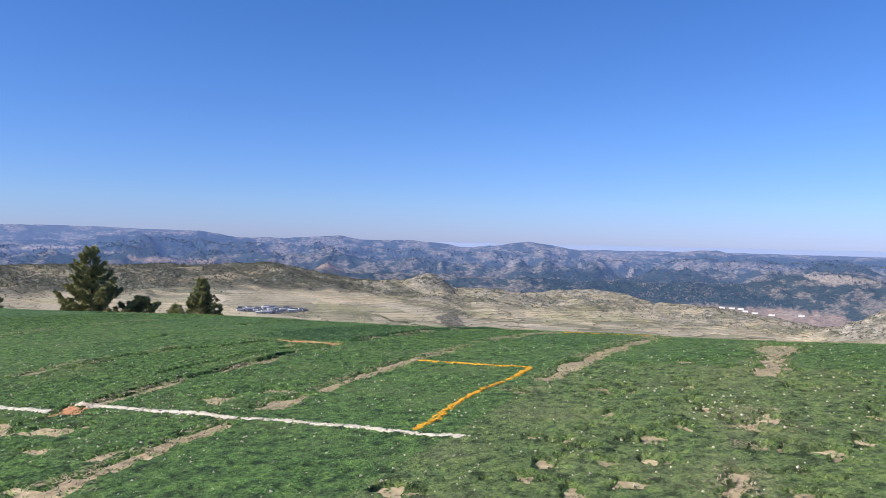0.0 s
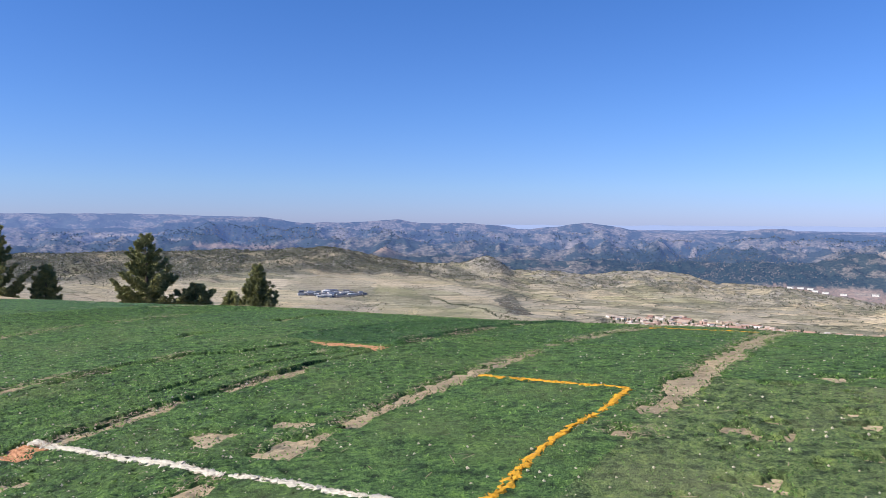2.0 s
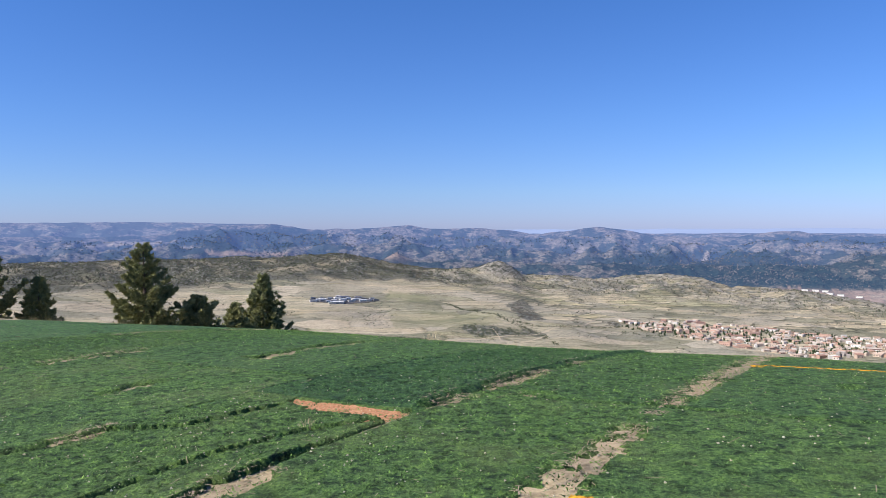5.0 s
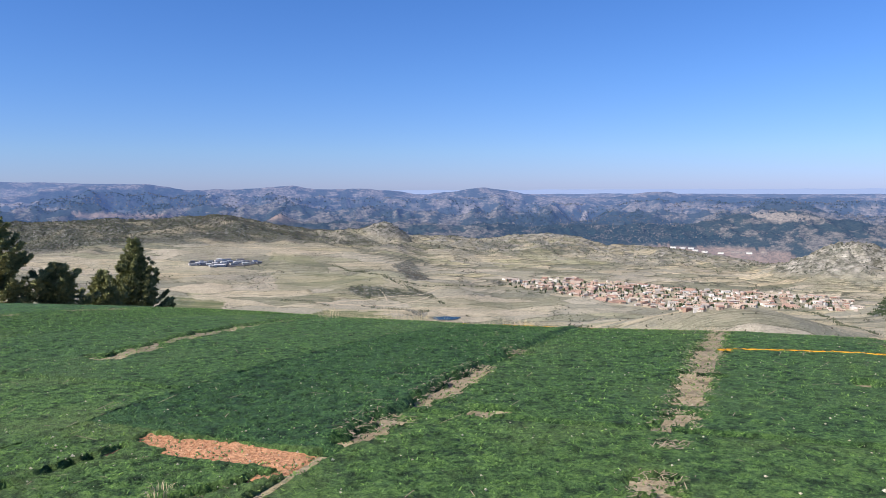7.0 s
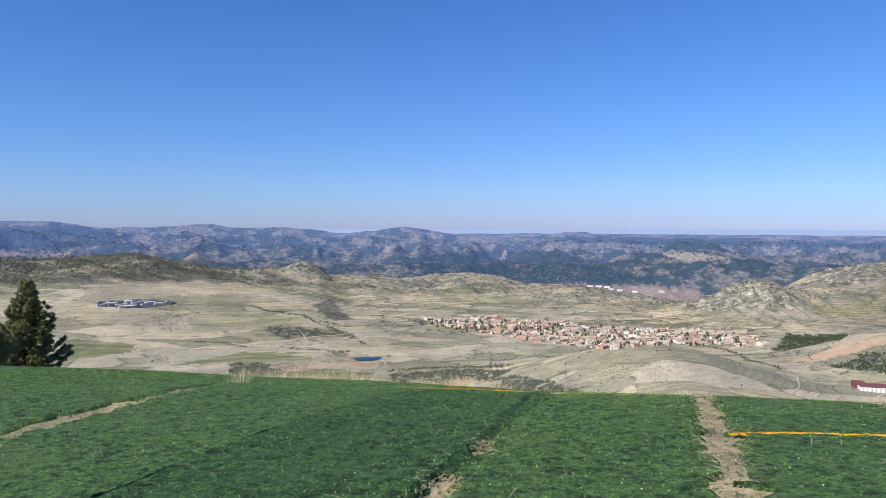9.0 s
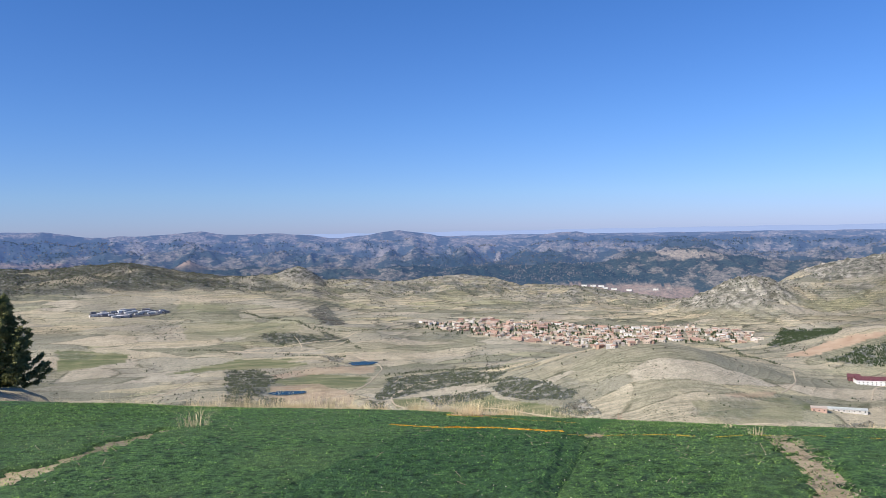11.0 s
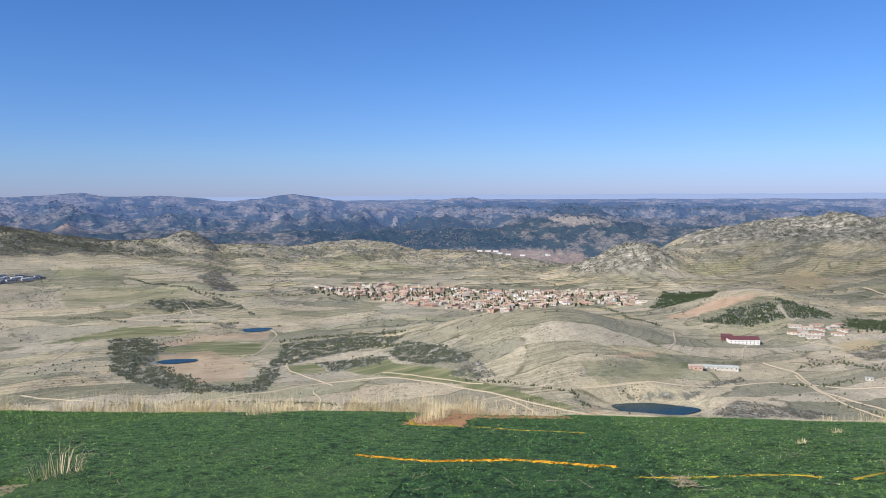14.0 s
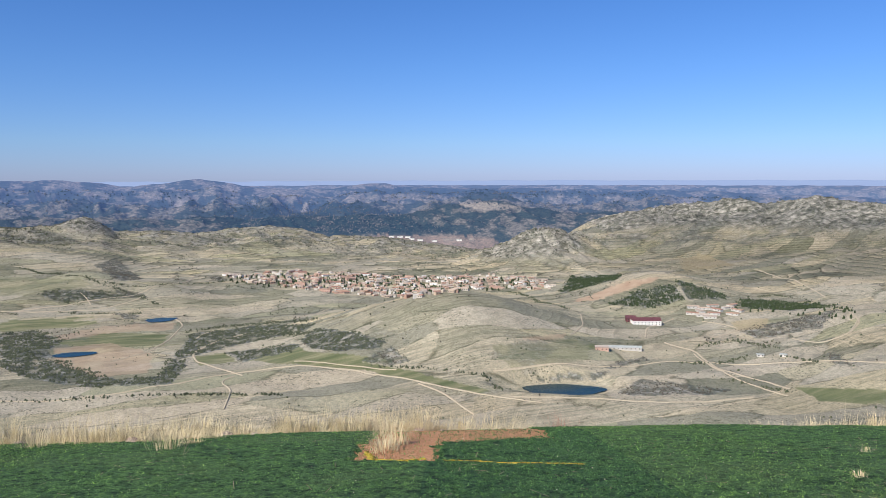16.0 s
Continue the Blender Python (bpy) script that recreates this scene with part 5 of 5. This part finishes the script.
VILLAGE = [(8.42, -7.23), (13.37, -7.06), (18.49, -7.39), (22.84, -7.74), (28.09, -7.53), (32.43, -7.83), (33.4, -8.4), (32.44, -8.69), (27.66, -8.62), (21.96, -9.38), (16.74, -8.86), (13.34, -8.33), (9.21, -7.76)]
GROUP = "village houses"
LOOK = "cream village house with clay tile roof among others"
kinds = [house(9, 6.5, 3.3, 1.3, M_WALL, M_ROOF, LOOK, "house", GROUP),
         house(11, 7, 3.4, 1.4, M_WALL, M_ROOF, LOOK, "house", GROUP),
         house(8.5, 7, 4.4, 1.3, M_WALL, M_ROOF, LOOK, "house", GROUP, windows=2),
         house(17, 7.5, 3.4, 1.4, M_WALL, M_ROOF, "long terracotta-roofed row house in the village", "house", GROUP, windows=5),
         house(22, 8, 5.0, 1.3, M_PINK_WALL, M_ROOF, "pink apartment block with tiled roof in the village", "apartment block", GROUP, windows=6),
         house(16, 10, 4.2, 1.2, M_WHITEWASH, M_ROOF, "white village workshop with clay tile roof", "house", GROUP, windows=3)]
taken, count = [], 0
spare = list(kinds)
for _ in range(5200):
    if count >= 285:
        break
    a, d = 8 + 26 * rng.random(), -9.4 + 2.5 * rng.random()
    if not bool(inside(np.array([a]), np.array([d]), VILLAGE)[0]):
        continue
    k = int(rng.choice(6, p=[0.34, 0.26, 0.16, 0.12, 0.04, 0.08]))
    if 13 < a < 16.5 and d > -8.2:
        k = 4 if rng.random() < 0.6 else k
    x, y, z = sighted(a, d)
    if not far_from(x, y, taken, 9.0 if k < 3 else 14):
        continue
    m = pose(x, y, z, 0, 0, -a + float(rng.normal(12, 22)) + (90 if rng.random() < 0.25 else 0))
    if kinds[k] in spare:
        kinds[k].matrix_basis = m
        spare.remove(kinds[k])
    else:
        copy_thing(kinds[k], m)
    taken.append((x, y))
    count += 1

# sheds, garages and yard walls between the houses, too small to pick apart
def outbuildings(count):
    v, f = [], []
    for _ in range(count * 4):
        if len(v) >= count * 10:
            break
        a, d = 8 + 26 * rng.random(), -9.4 + 2.5 * rng.random()
        if not bool(inside(np.array([a]), np.array([d]), VILLAGE)[0]):
            continue
        x, y, z = sighted(a, d)
        hx, hy, high = 1.8 + 4.5 * rng.random() ** 2, 1.6 + 1.6 * rng.random(), 2.2 + 3.2 * rng.random() ** 2
        q = math.radians(-a + float(rng.normal(12, 30)))
        base = len(v)
        for px, py, pz in ((-hx, -hy, -2), (hx, -hy, -2), (hx, hy, -2), (-hx, hy, -2), (-hx, -hy, high), (hx, -hy, high), (hx, hy, high), (-hx, hy, high), (-hx, 0, high + 1.0), (hx, 0, high + 1.0)):
            v.append((x + px * math.cos(q) - py * math.sin(q), y + px * math.sin(q) + py * math.cos(q), z + pz))
        for t_ in ((0, 1, 5), (0, 5, 4), (1, 2, 6), (1, 6, 5), (2, 3, 7), (2, 7, 6), (3, 0, 4), (3, 4, 7), (4, 5, 9), (4, 9, 8), (6, 7, 8), (6, 8, 9), (5, 6, 9), (7, 4, 8)):
            f.append([base + k for k in t_])
    m, t, b = material("weathered_shed_mix", 0.9)
    geo = t.nodes.new("ShaderNodeNewGeometry")
    c = ramp(t, geo.outputs["Random Per Island"], (0.0, (0.48, 0.40, 0.31)), (0.2, (0.66, 0.62, 0.55)), (0.4, (0.40, 0.26, 0.19)), (0.6, (0.52, 0.44, 0.35)), (0.75, (0.30, 0.28, 0.26)), (0.85, (0.60, 0.57, 0.52)))
    t.links.new(mix(t, 0.4, c, ramp(t, noise_at(t, 0.8, 4), (0.3, (0.5, 0.48, 0.45)), (0.7, (1, 1, 1))), "MULTIPLY"), b.inputs["Base Color"])
    return tagged(raw("outbuildings", v, f, m), "small sheds and yard walls among village houses", "sheds", kind="stuff")


outbuildings(300)

# hamlet by the big barn, beside the pine hill
base = None
for _ in range(200):
    a, d = 42.5 + 4.2 * rng.random(), -10.4 + 1.1 * rng.random()
    if not bool(inside(np.array([a]), np.array([d]), [(42.69, -10.23), (43.47, -9.58), (45.98, -9.23), (46.9, -9.6), (46.39, -9.9), (44.47, -10.42)])[0]):
        continue
    x, y, z = sighted(a, d)
    if far_from(x, y, taken, 16):
        m = pose(x, y, z, 0, 0, -a + float(rng.normal(15, 25)))
        if base is None:
            base = house(18, 8, 3.0, 1.3, M_PLASTER, M_ROOF, "long cream building with clay roof in the hamlet", "house", "hamlet buildings", windows=3)
            base.matrix_basis = m
        else:
            copy_thing(base, m)
        taken.append((x, y))

# barn with a dark red roof, and the long sheds nearer by
barn = house(42, 18, 7.0, 4.0, M_WHITEWASH, M_ROOF_RED, "white barn with dark red sheet roof beside a track", "barn", "", "barn", windows=8)
barn.matrix_basis = placed(40.1, -10.95, -24)[3]
annex = house(15, 20, 6.5, 3.2, M_ROOF_RED, M_ROOF_RED, "dark red barn annexe with sheet roof", "barn", "", "barn", windows=2)
annex.matrix_basis = placed(39.0, -10.8, -34)[3]
shed = house(48, 10, 3.2, 1.6, M_PLASTER, M_GREY_SHEET, "long low farm shed with grey sheet roof", "farm shed", "", "farm_shed", windows=9)
shed.matrix_basis = placed(38.4, -12.85, -30)[3]
pink = house(16, 10, 4.0, 1.6, M_PINK_WALL, M_ROOF, "small pink farm building with clay roof", "farm building", "", "farm_building", windows=3)
pink.matrix_basis = placed(36.9, -13.0, -32)[3]
small = house(8, 5, 2.6, 0, M_PLASTER, M_GREY_SHEET, "small white farm hut beside a track", "hut", "", "hut", windows=2, flat=True)
small.matrix_basis = placed(48.1, -12.75, -40)[3]
copy_thing(small, placed(49.6, -12.55, -55)[3])

# business park beyond the fields, on its apron of asphalt
def apron(corners, mat, label, category):
    p = np.array([sighted(a, d)[:2] for a, d in corners])
    lo, hi = p.min(0), p.max(0)
    U, V = np.meshgrid(np.arange(lo[0], hi[0], 6.0), np.arange(lo[1], hi[1], 6.0), indexing="ij")
    keep = inside(U + fbm(U / 40, V / 40, 2, 201) * 8, V + fbm(U / 40, V / 40, 2, 202) * 8, p)
    face = keep[:-1, :-1] & keep[1:, :-1] & keep[1:, 1:] & keep[:-1, 1:]
    i, j = np.nonzero(face)
    cols = U.shape[1]
    quads = np.stack([i * cols + j, (i + 1) * cols + j, (i + 1) * cols + j + 1, i * cols + j + 1], -1)
    return tagged(raw("pavement", np.stack([U, V, land(U, V) + 1.0], -1), quads, mat, soft=True), label, category, kind="structure")


apron([(-15.6, -5.5), (-13.2, -5.4), (-10.3, -5.55), (-10.3, -5.8), (-13.6, -5.95), (-15.4, -5.75)], M_ASPHALT, "dark asphalt yard of a business park", "yard")
GROUP = "warehouses"
depots = [house(17, 10, 4.2, 0.8, M_SHED_WALL, M_SHED_ROOF, "sheet-metal warehouse in a business park", "warehouse", GROUP, "warehouse", windows=3),
          house(11, 8, 3.6, 0, M_SHED_WALL, M_SHED_ROOF, "small flat-roofed warehouse in a business park", "warehouse", GROUP, "warehouse", windows=2, flat=True),
          house(24, 9, 4.2, 0.9, M_SHED_WALL, M_SHED_ROOF, "long white warehouse in a business park", "warehouse", GROUP, "warehouse", windows=5)]
fresh, yard = list(depots), []
for _ in range(900):
    if len(yard) >= 40:
        break
    a, d = -15.4 + 5 * rng.random(), -5.95 + 0.6 * rng.random()
    if not bool(inside(np.array([a]), np.array([d]), [(-15.4, -5.5), (-13.2, -5.4), (-10.4, -5.58), (-10.4, -5.75), (-13.6, -5.9), (-15.2, -5.7)])[0]):
        continue
    x, y, z = sighted(a, d)
    if not far_from(x, y, yard, 15):
        continue
    k = int(rng.choice(3, p=[0.4, 0.42, 0.18]))
    m = pose(x, y, z, 0, 0, -a + 14 + float(rng.normal(0, 5)))
    if depots[k] in fresh:
        depots[k].matrix_basis = m
        fresh.remove(depots[k])
    else:
        copy_thing(depots[k], m)
    yard.append((x, y))


# white sheds on the red bench beyond the ridge
store = None
for a, dip_ in ((20.8, -4.60), (21.45, -4.62), (22.05, -4.64), (22.35, -4.80), (23.0, -4.88), (24.1, -4.95), (26.0, -4.9)):
    reach = np.arange(2800, 2960, 2.0)
    rr = float(reach[int(np.argmax(np.degrees(np.arctan2(far_land(a + 0 * reach, reach) - HUB_Z, reach)) > dip_))])
    x, y = spot(a, rr)
    m = pose(float(x), float(y), float(far_land(np.array([a]), np.array([rr]))[0]), 0, 0, -a + 4 * math.sin(a * 3))
    if store is None:
        store = house(20, 9, 3.0, 0.8, M_WHITEWASH, M_GREY_SHEET, "long white shed on red earth", "farm shed", "sheds on the red bench", "farm_shed", windows=4)
        store.matrix_basis = m
    else:
        copy_thing(store, m)


# ---- pines at the edge of the take-off ----
def pine(x, y, tall, wide, seed, label, foot=0.08, point=1.2, lobes=0.9, dense=1.0):
    """A trunk with whorls of limbs that turn up at their ends, each with flat sprays of needles."""
    g = np.random.default_rng(seed)
    z0 = float(land(np.array([x]), np.array([y]))[0])
    tree = tagged(new("pine_tree"), label, "pine tree", "pines at the edge")
    tree.location = (x, y, z0)
    bm = bmesh.new()
    rings, steps = [], 9
    bend = g.normal(0, 0.05, (steps + 1, 2)).cumsum(0) * tall * 0.12
    for k in range(steps + 1):
        f = k / steps
        rad = tall * (0.024 * (1 - f) + 0.003)
        rings.append([bm.verts.new((bend[k, 0] + rad * math.cos(q), bend[k, 1] + rad * math.sin(q), tall * 0.98 * f - 0.2)) for q in np.arange(8) * math.pi / 4])
    for a, b in zip(rings, rings[1:]):
        for k in range(8):
            bm.faces.new((a[k], a[(k + 1) % 8], b[(k + 1) % 8], b[k]))
    part("trunk", bm, M_BARK, tree, soft=True)
    limbs, spots, ways, table = bmesh.new(), [], [], g.random((9, 7))
    layers = int(tall * 3.4 * dense)
    for k in range(layers):
        f = foot + (0.985 - foot) * (k + 0.5 * g.random()) / layers
        around = 5 if f > 0.75 else 6
        for i in range(around):
            q = k * 1.1 + i * 2 * math.pi / around + g.normal(0, 0.28)
            lobe = 1.0 - 0.55 * lobes + lobes * table[int(f * 8), int((q % (2 * math.pi)) / (2 * math.pi) * 6)]
            reach = wide * 0.5 * (1 - f ** point) ** 0.9 * (0.62 + 0.45 * g.random()) * lobe + 0.10
            c = np.array([np.interp(f, np.linspace(0, 1, steps + 1), bend[:, n]) for n in (0, 1)])
            out = np.array([math.cos(q), math.sin(q), 0.0])
            s_ = np.linspace(0, 1, 4)[:, None]
            rise = 0.02 + 0.40 * f + g.normal(0, 0.08)
            line = np.array([c[0], c[1], tall * f]) + out * reach * s_ + np.array([0, 0, 1.0]) * reach * (rise * s_ - 0.18 * np.sin(s_ * math.pi) + 0.16 * s_ ** 4)
            w, side = tall * 0.0042 * (1.25 - f), np.array([-math.sin(q), math.cos(q), 0.0])
            loops = []
            for n, p in enumerate(line):
                r_ = w * (1 - 0.27 * n)
                loops.append([limbs.verts.new(p + o) for o in (np.array([0, 0, r_]), side * r_ - (0, 0, r_ * 0.6), -side * r_ - (0, 0, r_ * 0.6))])
            for a, b in zip(loops, loops[1:]):
                for n in range(3):
                    limbs.faces.new((a[n], a[(n + 1) % 3], b[(n + 1) % 3], b[n]))
            count = max(4, int(reach * 14))
            at = 0.28 + 0.76 * g.random(count) ** 0.8
            p = np.stack([np.interp(at, s_[:, 0], line[:, n]) for n in range(3)], -1)
            spots.append(p + side * (g.normal(0, 0.20, count) * reach * (1.15 - at))[:, None] + np.array([0, 0, 1.0]) * g.normal(0.03, 0.045, count)[:, None])
            ways.append(np.repeat(out[None] * 0.9 + (0, 0, 0.45), count, 0))
    part("limbs", limbs, M_BARK, tree)
    t, way = np.concatenate(spots), np.concatenate(ways)
    blades, n = 28, len(t)
    d = way[:, None] + g.normal(0, 0.75, (n, blades, 3))
    d /= np.linalg.norm(d, axis=-1, keepdims=True)
    side = np.cross(d, g.normal(0, 1, (n, blades, 3)))
    side /= np.linalg.norm(side, axis=-1, keepdims=True)
    size = (0.10 + 0.13 * g.random((n, blades, 1))) * (0.8 + 0.4 * g.random((n, 1, 1)))
    c = t[:, None] + g.normal(0, 0.055, (n, blades, 3)) * (1, 1, 0.6)
    v = np.stack([c - side * size * 0.22, c + side * size * 0.22, c + d * size], 2).reshape(-1, 3)
    raw("crown", v, np.arange(len(v)).reshape(-1, 3), M_NEEDLES, tree)
    return tree


pine(-23.9, 50.9, 6.1, 4.7, 3, "tall uneven pine with patchy crown at the turf's end", 0.06, 1.5, 0.95)
pine(-19.8, 62.0, 5.8, 5.2, 8, "dense conical pine at the turf's end", 0.03, 0.95, 0.3, 1.3)
pine(-21.4, 53.0, 3.1, 3.4, 5, "low spreading olive-green pine beside taller one", 0.03, 1.7, 0.8, 1.3)
pine(-20.5, 57.4, 3.0, 2.6, 6, "small bushy young pine", 0.03, 1.2, 0.5, 1.4)
pine(-30.4, 49.8, 3.8, 3.0, 12, "small dense young pine", 0.03, 1.1, 0.4, 1.4)
pine(-34.0, 48.0, 6.8, 6.0, 14, "tall dark pine at the turf's end", 0.04, 1.3, 0.7, 1.2)


# ---- dry grass, stones and litter on the take-off ----
def grass_tuft(blades, tall, spread, mat, label, category="dry grass", group="dry grass tufts", name="grass_tuft", width=0.003):
    g = np.random.default_rng(blades + int(tall * 100))
    q, lean = g.random(blades) * 2 * np.pi, spread * g.random(blades) ** 0.7
    h = tall * (0.5 + 0.6 * g.random(blades))
    root = np.stack([np.cos(q), np.sin(q), 0 * q], -1) * (0.02 + 0.26 * g.random((blades, 1)) ** 0.7 * tall / 0.4)
    out = np.stack([np.cos(q + g.normal(0, 0.4, blades)), np.sin(q), 0 * q], -1)
    side = np.stack([-np.sin(q), np.cos(q), 0 * q], -1) * width
    mid = root + out * (lean * h * 0.35)[:, None] + np.array([0, 0, 1]) * (h * 0.6)[:, None]
    tip = root + out * (lean * h)[:, None] + np.array([0, 0, 1]) * (h * (1 - 0.3 * lean))[:, None]
    low = root - np.array([0, 0, 0.05])
    v = np.stack([low - side, low + side, mid - side * 0.7, mid + side * 0.7, tip], 1).reshape(-1, 3)
    i = np.arange(blades)[:, None] * 5
    f = np.concatenate([i + [0, 1, 3], i + [0, 3, 2], i + [2, 3, 4]])
    return tagged(raw(name, v, f, mat), label, category, group)


def on_land(x, y):
    return float(np.maximum(land(np.array([x]), np.array([y])), 0 * x - 1e9)[0])


tuft_kinds = [grass_tuft(130, 0.34, 0.75, M_STRAW, "bleached dry grass tuft at the turf's end"),
              grass_tuft(150, 0.46, 0.65, M_STRAW, "tall bleached dry grass tuft at the turf's end"),
              grass_tuft(120, 0.24, 1.1, M_STRAW, "low spreading yellow grass tuft at the turf's end")]
marks = [(-1.93, 26.8, 1), (-0.45, 25.3, 2), (-0.15, 25.7, 2), (0.2, 26.2, 2), (1.3, 27.1, 1), (1.95, 24.4, 0), (1.7, 24.0, 2), (2.3, 25.6, 1), (7.5, 25.4, 1), (8.2, 24.8, 1), (8.6, 24.6, 2), (9.0, 24.2, 0)]
for _ in range(120):
    xx = -9 + 20 * rng.random()
    marks.append((xx, float(turf_end(xx)) + 0.15 + 1.6 * rng.random() ** 1.5, int(rng.integers(0, 3))))
for k, (xx, yy, which) in enumerate(marks):
    m = pose(xx, yy, on_land(xx, yy), 0, 0, float(rng.random() * 360)) @ Matrix.Scale(float(0.55 + 0.45 * rng.random()), 4)
    if k < 3:
        tuft_kinds[k].matrix_basis = m
    else:
        c = copy_thing(tuft_kinds[which], m)
        c.matrix_basis = m


def fringe(count):
    """Thin dry grass all along the brow, beyond the turf."""
    x = -30 + 45 * rng.random(count)
    y = turf_end(x) + 0.05 + 3.4 * rng.random(count) ** 1.3
    z = land(x, y) - 0.03
    h = (0.08 + 0.46 * rng.random(count) ** 2) * (0.45 + 0.75 * smooth(fbm(x / 1.1, y / 1.1, 3, 83), -0.3, 0.4))
    base = np.stack([x, y, z], -1)
    a = rng.random(count) * 2 * np.pi
    w = np.stack([np.cos(a), np.sin(a), 0 * a], -1) * 0.003
    tip = base + np.stack([rng.normal(0.06, 0.13, count), rng.normal(0, 0.12, count), h], -1)
    ob = raw("dry_grass", np.stack([base - w, base + w, tip], 1).reshape(-1, 3), np.arange(3 * count).reshape(-1, 3), M_STRAW)
    return tagged(ob, "thin bleached grass along the brow", "dry grass", kind="stuff")


fringe(110000)


def stone(seed, size):
    g = np.random.default_rng(seed)
    bm = bmesh.new()
    bmesh.ops.create_icosphere(bm, subdivisions=2, radius=size)
    lump = [Vector(g.normal(0, 1, 3)).normalized() for _ in range(7)]
    for v in bm.verts:
        d = v.co.normalized()
        v.co *= 1 - 0.32 * max(max(0.0, d.dot(l) - 0.55) for l in lump) / 0.45
        v.co.z *= 0.62
    return tagged(part("stone", bm, M_STONE), "pale pinkish limestone lying beyond the turf", "stone", "stones on the brow")


M_STONE = speckled("pink_limestone", (0.36, 0.26, 0.20), (0.58, 0.46, 0.38), 9, 0.9, 0.7, 0.02)
stone_kinds = [stone(s, 0.09) for s in (1, 2, 3, 4)]
for k in range(60):
    xx = -4 + 10 * rng.random()
    yy = float(turf_end(xx)) + 0.1 + 1.1 * rng.random()
    m = pose(xx, yy, on_land(xx, yy) + 0.01, 0, 0, float(rng.random() * 360))
    if k < 4:
        stone_kinds[k].matrix_basis = m
    else:
        s = float(0.4 + 1.2 * rng.random() ** 2)
        copy_thing(stone_kinds[k % 4], m).matrix_basis = m @ Matrix.Scale(s, 4)


def flecks(count):
    """Small pale chips and dead flower heads strewn over the turf."""
    u, v = 2.5 + 21 * rng.random(count) ** 2.3, -13 + 17 * rng.random(count)
    keep = rng.random(count) < 0.35 + 0.65 * smooth(fbm(u * 0.5, v * 0.5, 3, 191), -0.2, 0.4)
    u, v = u[keep], v[keep]
    x, y = to_xy(u, v)
    n = len(x)
    ok = y < turf_end(x) - 0.1
    x, y, n = x[ok], y[ok], int(ok.sum())
    s = (0.0032 + 0.009 * rng.random(n) ** 4) * (1.25 - 0.5 * smooth(y, 8, 16))
    z = turf_top(x, y) + s * 0.9
    c = np.stack([x, y, z], -1)
    axes = np.array([(1, 0, 0), (-0.5, 0.87, 0), (-0.5, -0.87, 0), (0, 0, 0.8), (0, 0, -0.8)])
    v5 = c[:, None] + axes[None] * s[:, None, None] * (0.7 + 0.6 * rng.random((n, 5, 1)))
    tri = np.array([(0, 1, 3), (1, 2, 3), (2, 0, 3), (1, 0, 4), (2, 1, 4), (0, 2, 4)])
    f = (np.arange(n)[:, None, None] * 5 + tri[None]).reshape(-1, 3)
    return tagged(raw("pale_chips", v5.reshape(-1, 3), f, M_PEBBLE), "small pale stone chips strewn on turf", "stone chips", kind="stuff")


flecks(30000)


def straws(count):
    """Loose dry stalks lying on the turf and over the bare joints."""
    u, v = 3 + 20 * rng.random(count), -12 + 15 * rng.random(count)
    more = []
    for v0, runs in JOINTS:
        for a, b, half in runs:
            k = int((b - a) * 300)
            more.append(np.stack([a + (b - a) * rng.random(k), v0 + rng.normal(0, half * 0.7, k)], -1))
    more = np.concatenate(more)
    u, v = np.concatenate([u, more[:, 0]]), np.concatenate([v, more[:, 1]])
    x, y = to_xy(u, v)
    n = len(x)
    z = np.where(bare(u, v), hilltop(x, y) + 0.012, turf_top(x, y) + 0.022)
    a, long = rng.random(n) * np.pi, np.where(np.arange(n) < count, 0.04 + 0.16 * rng.random(n) ** 3, 0.02 + 0.04 * rng.random(n))
    d = np.stack([np.cos(a), np.sin(a), rng.normal(0, 0.12, n)], -1) * long[:, None] * 0.5
    s = np.stack([-np.sin(a), np.cos(a), 0 * a], -1) * 0.0025
    c = np.stack([x, y, z + np.abs(d[:, 2])], -1)
    vv = np.stack([c - d - s, c - d + s, c + d + s, c + d - s], 1).reshape(-1, 3)
    return tagged(raw("loose_straw", vv, np.arange(4 * n).reshape(-1, 4), M_STRAW_DULL), "loose dry stalks lying on turf and soil", "straw", kind="stuff")


straws(1100)

M_TWIGS = speckled("reddish_bare_twigs", (0.22, 0.10, 0.07), (0.36, 0.20, 0.14), 8, 0.9)
for xx, yy, blades, tall in ((-2.29, 21.06, 22, 0.27), (-2.27, 11.2, 14, 0.06), (3.95, 18.75, 12, 0.12), (4.6, 20.4, 18, 0.06), (6.1, 21.4, 14, 0.07)):
    p = grass_tuft(blades * 3, tall, 1.3, M_STRAW, "dry thistle stalks growing through the turf", "dry plant", "dry plants in the turf", "dry_plant", 0.0022)
    p.matrix_basis = pose(xx, yy, float(turf_top(np.array([xx]), np.array([yy]))[0]))
red_bush = grass_tuft(80, 0.5, 0.5, M_TWIGS, "reddish bare twiggy bush on the brow", "bush", "", "twiggy_bush")
red_bush.matrix_basis = pose(5.6, 26.3, on_land(5.6, 26.3))
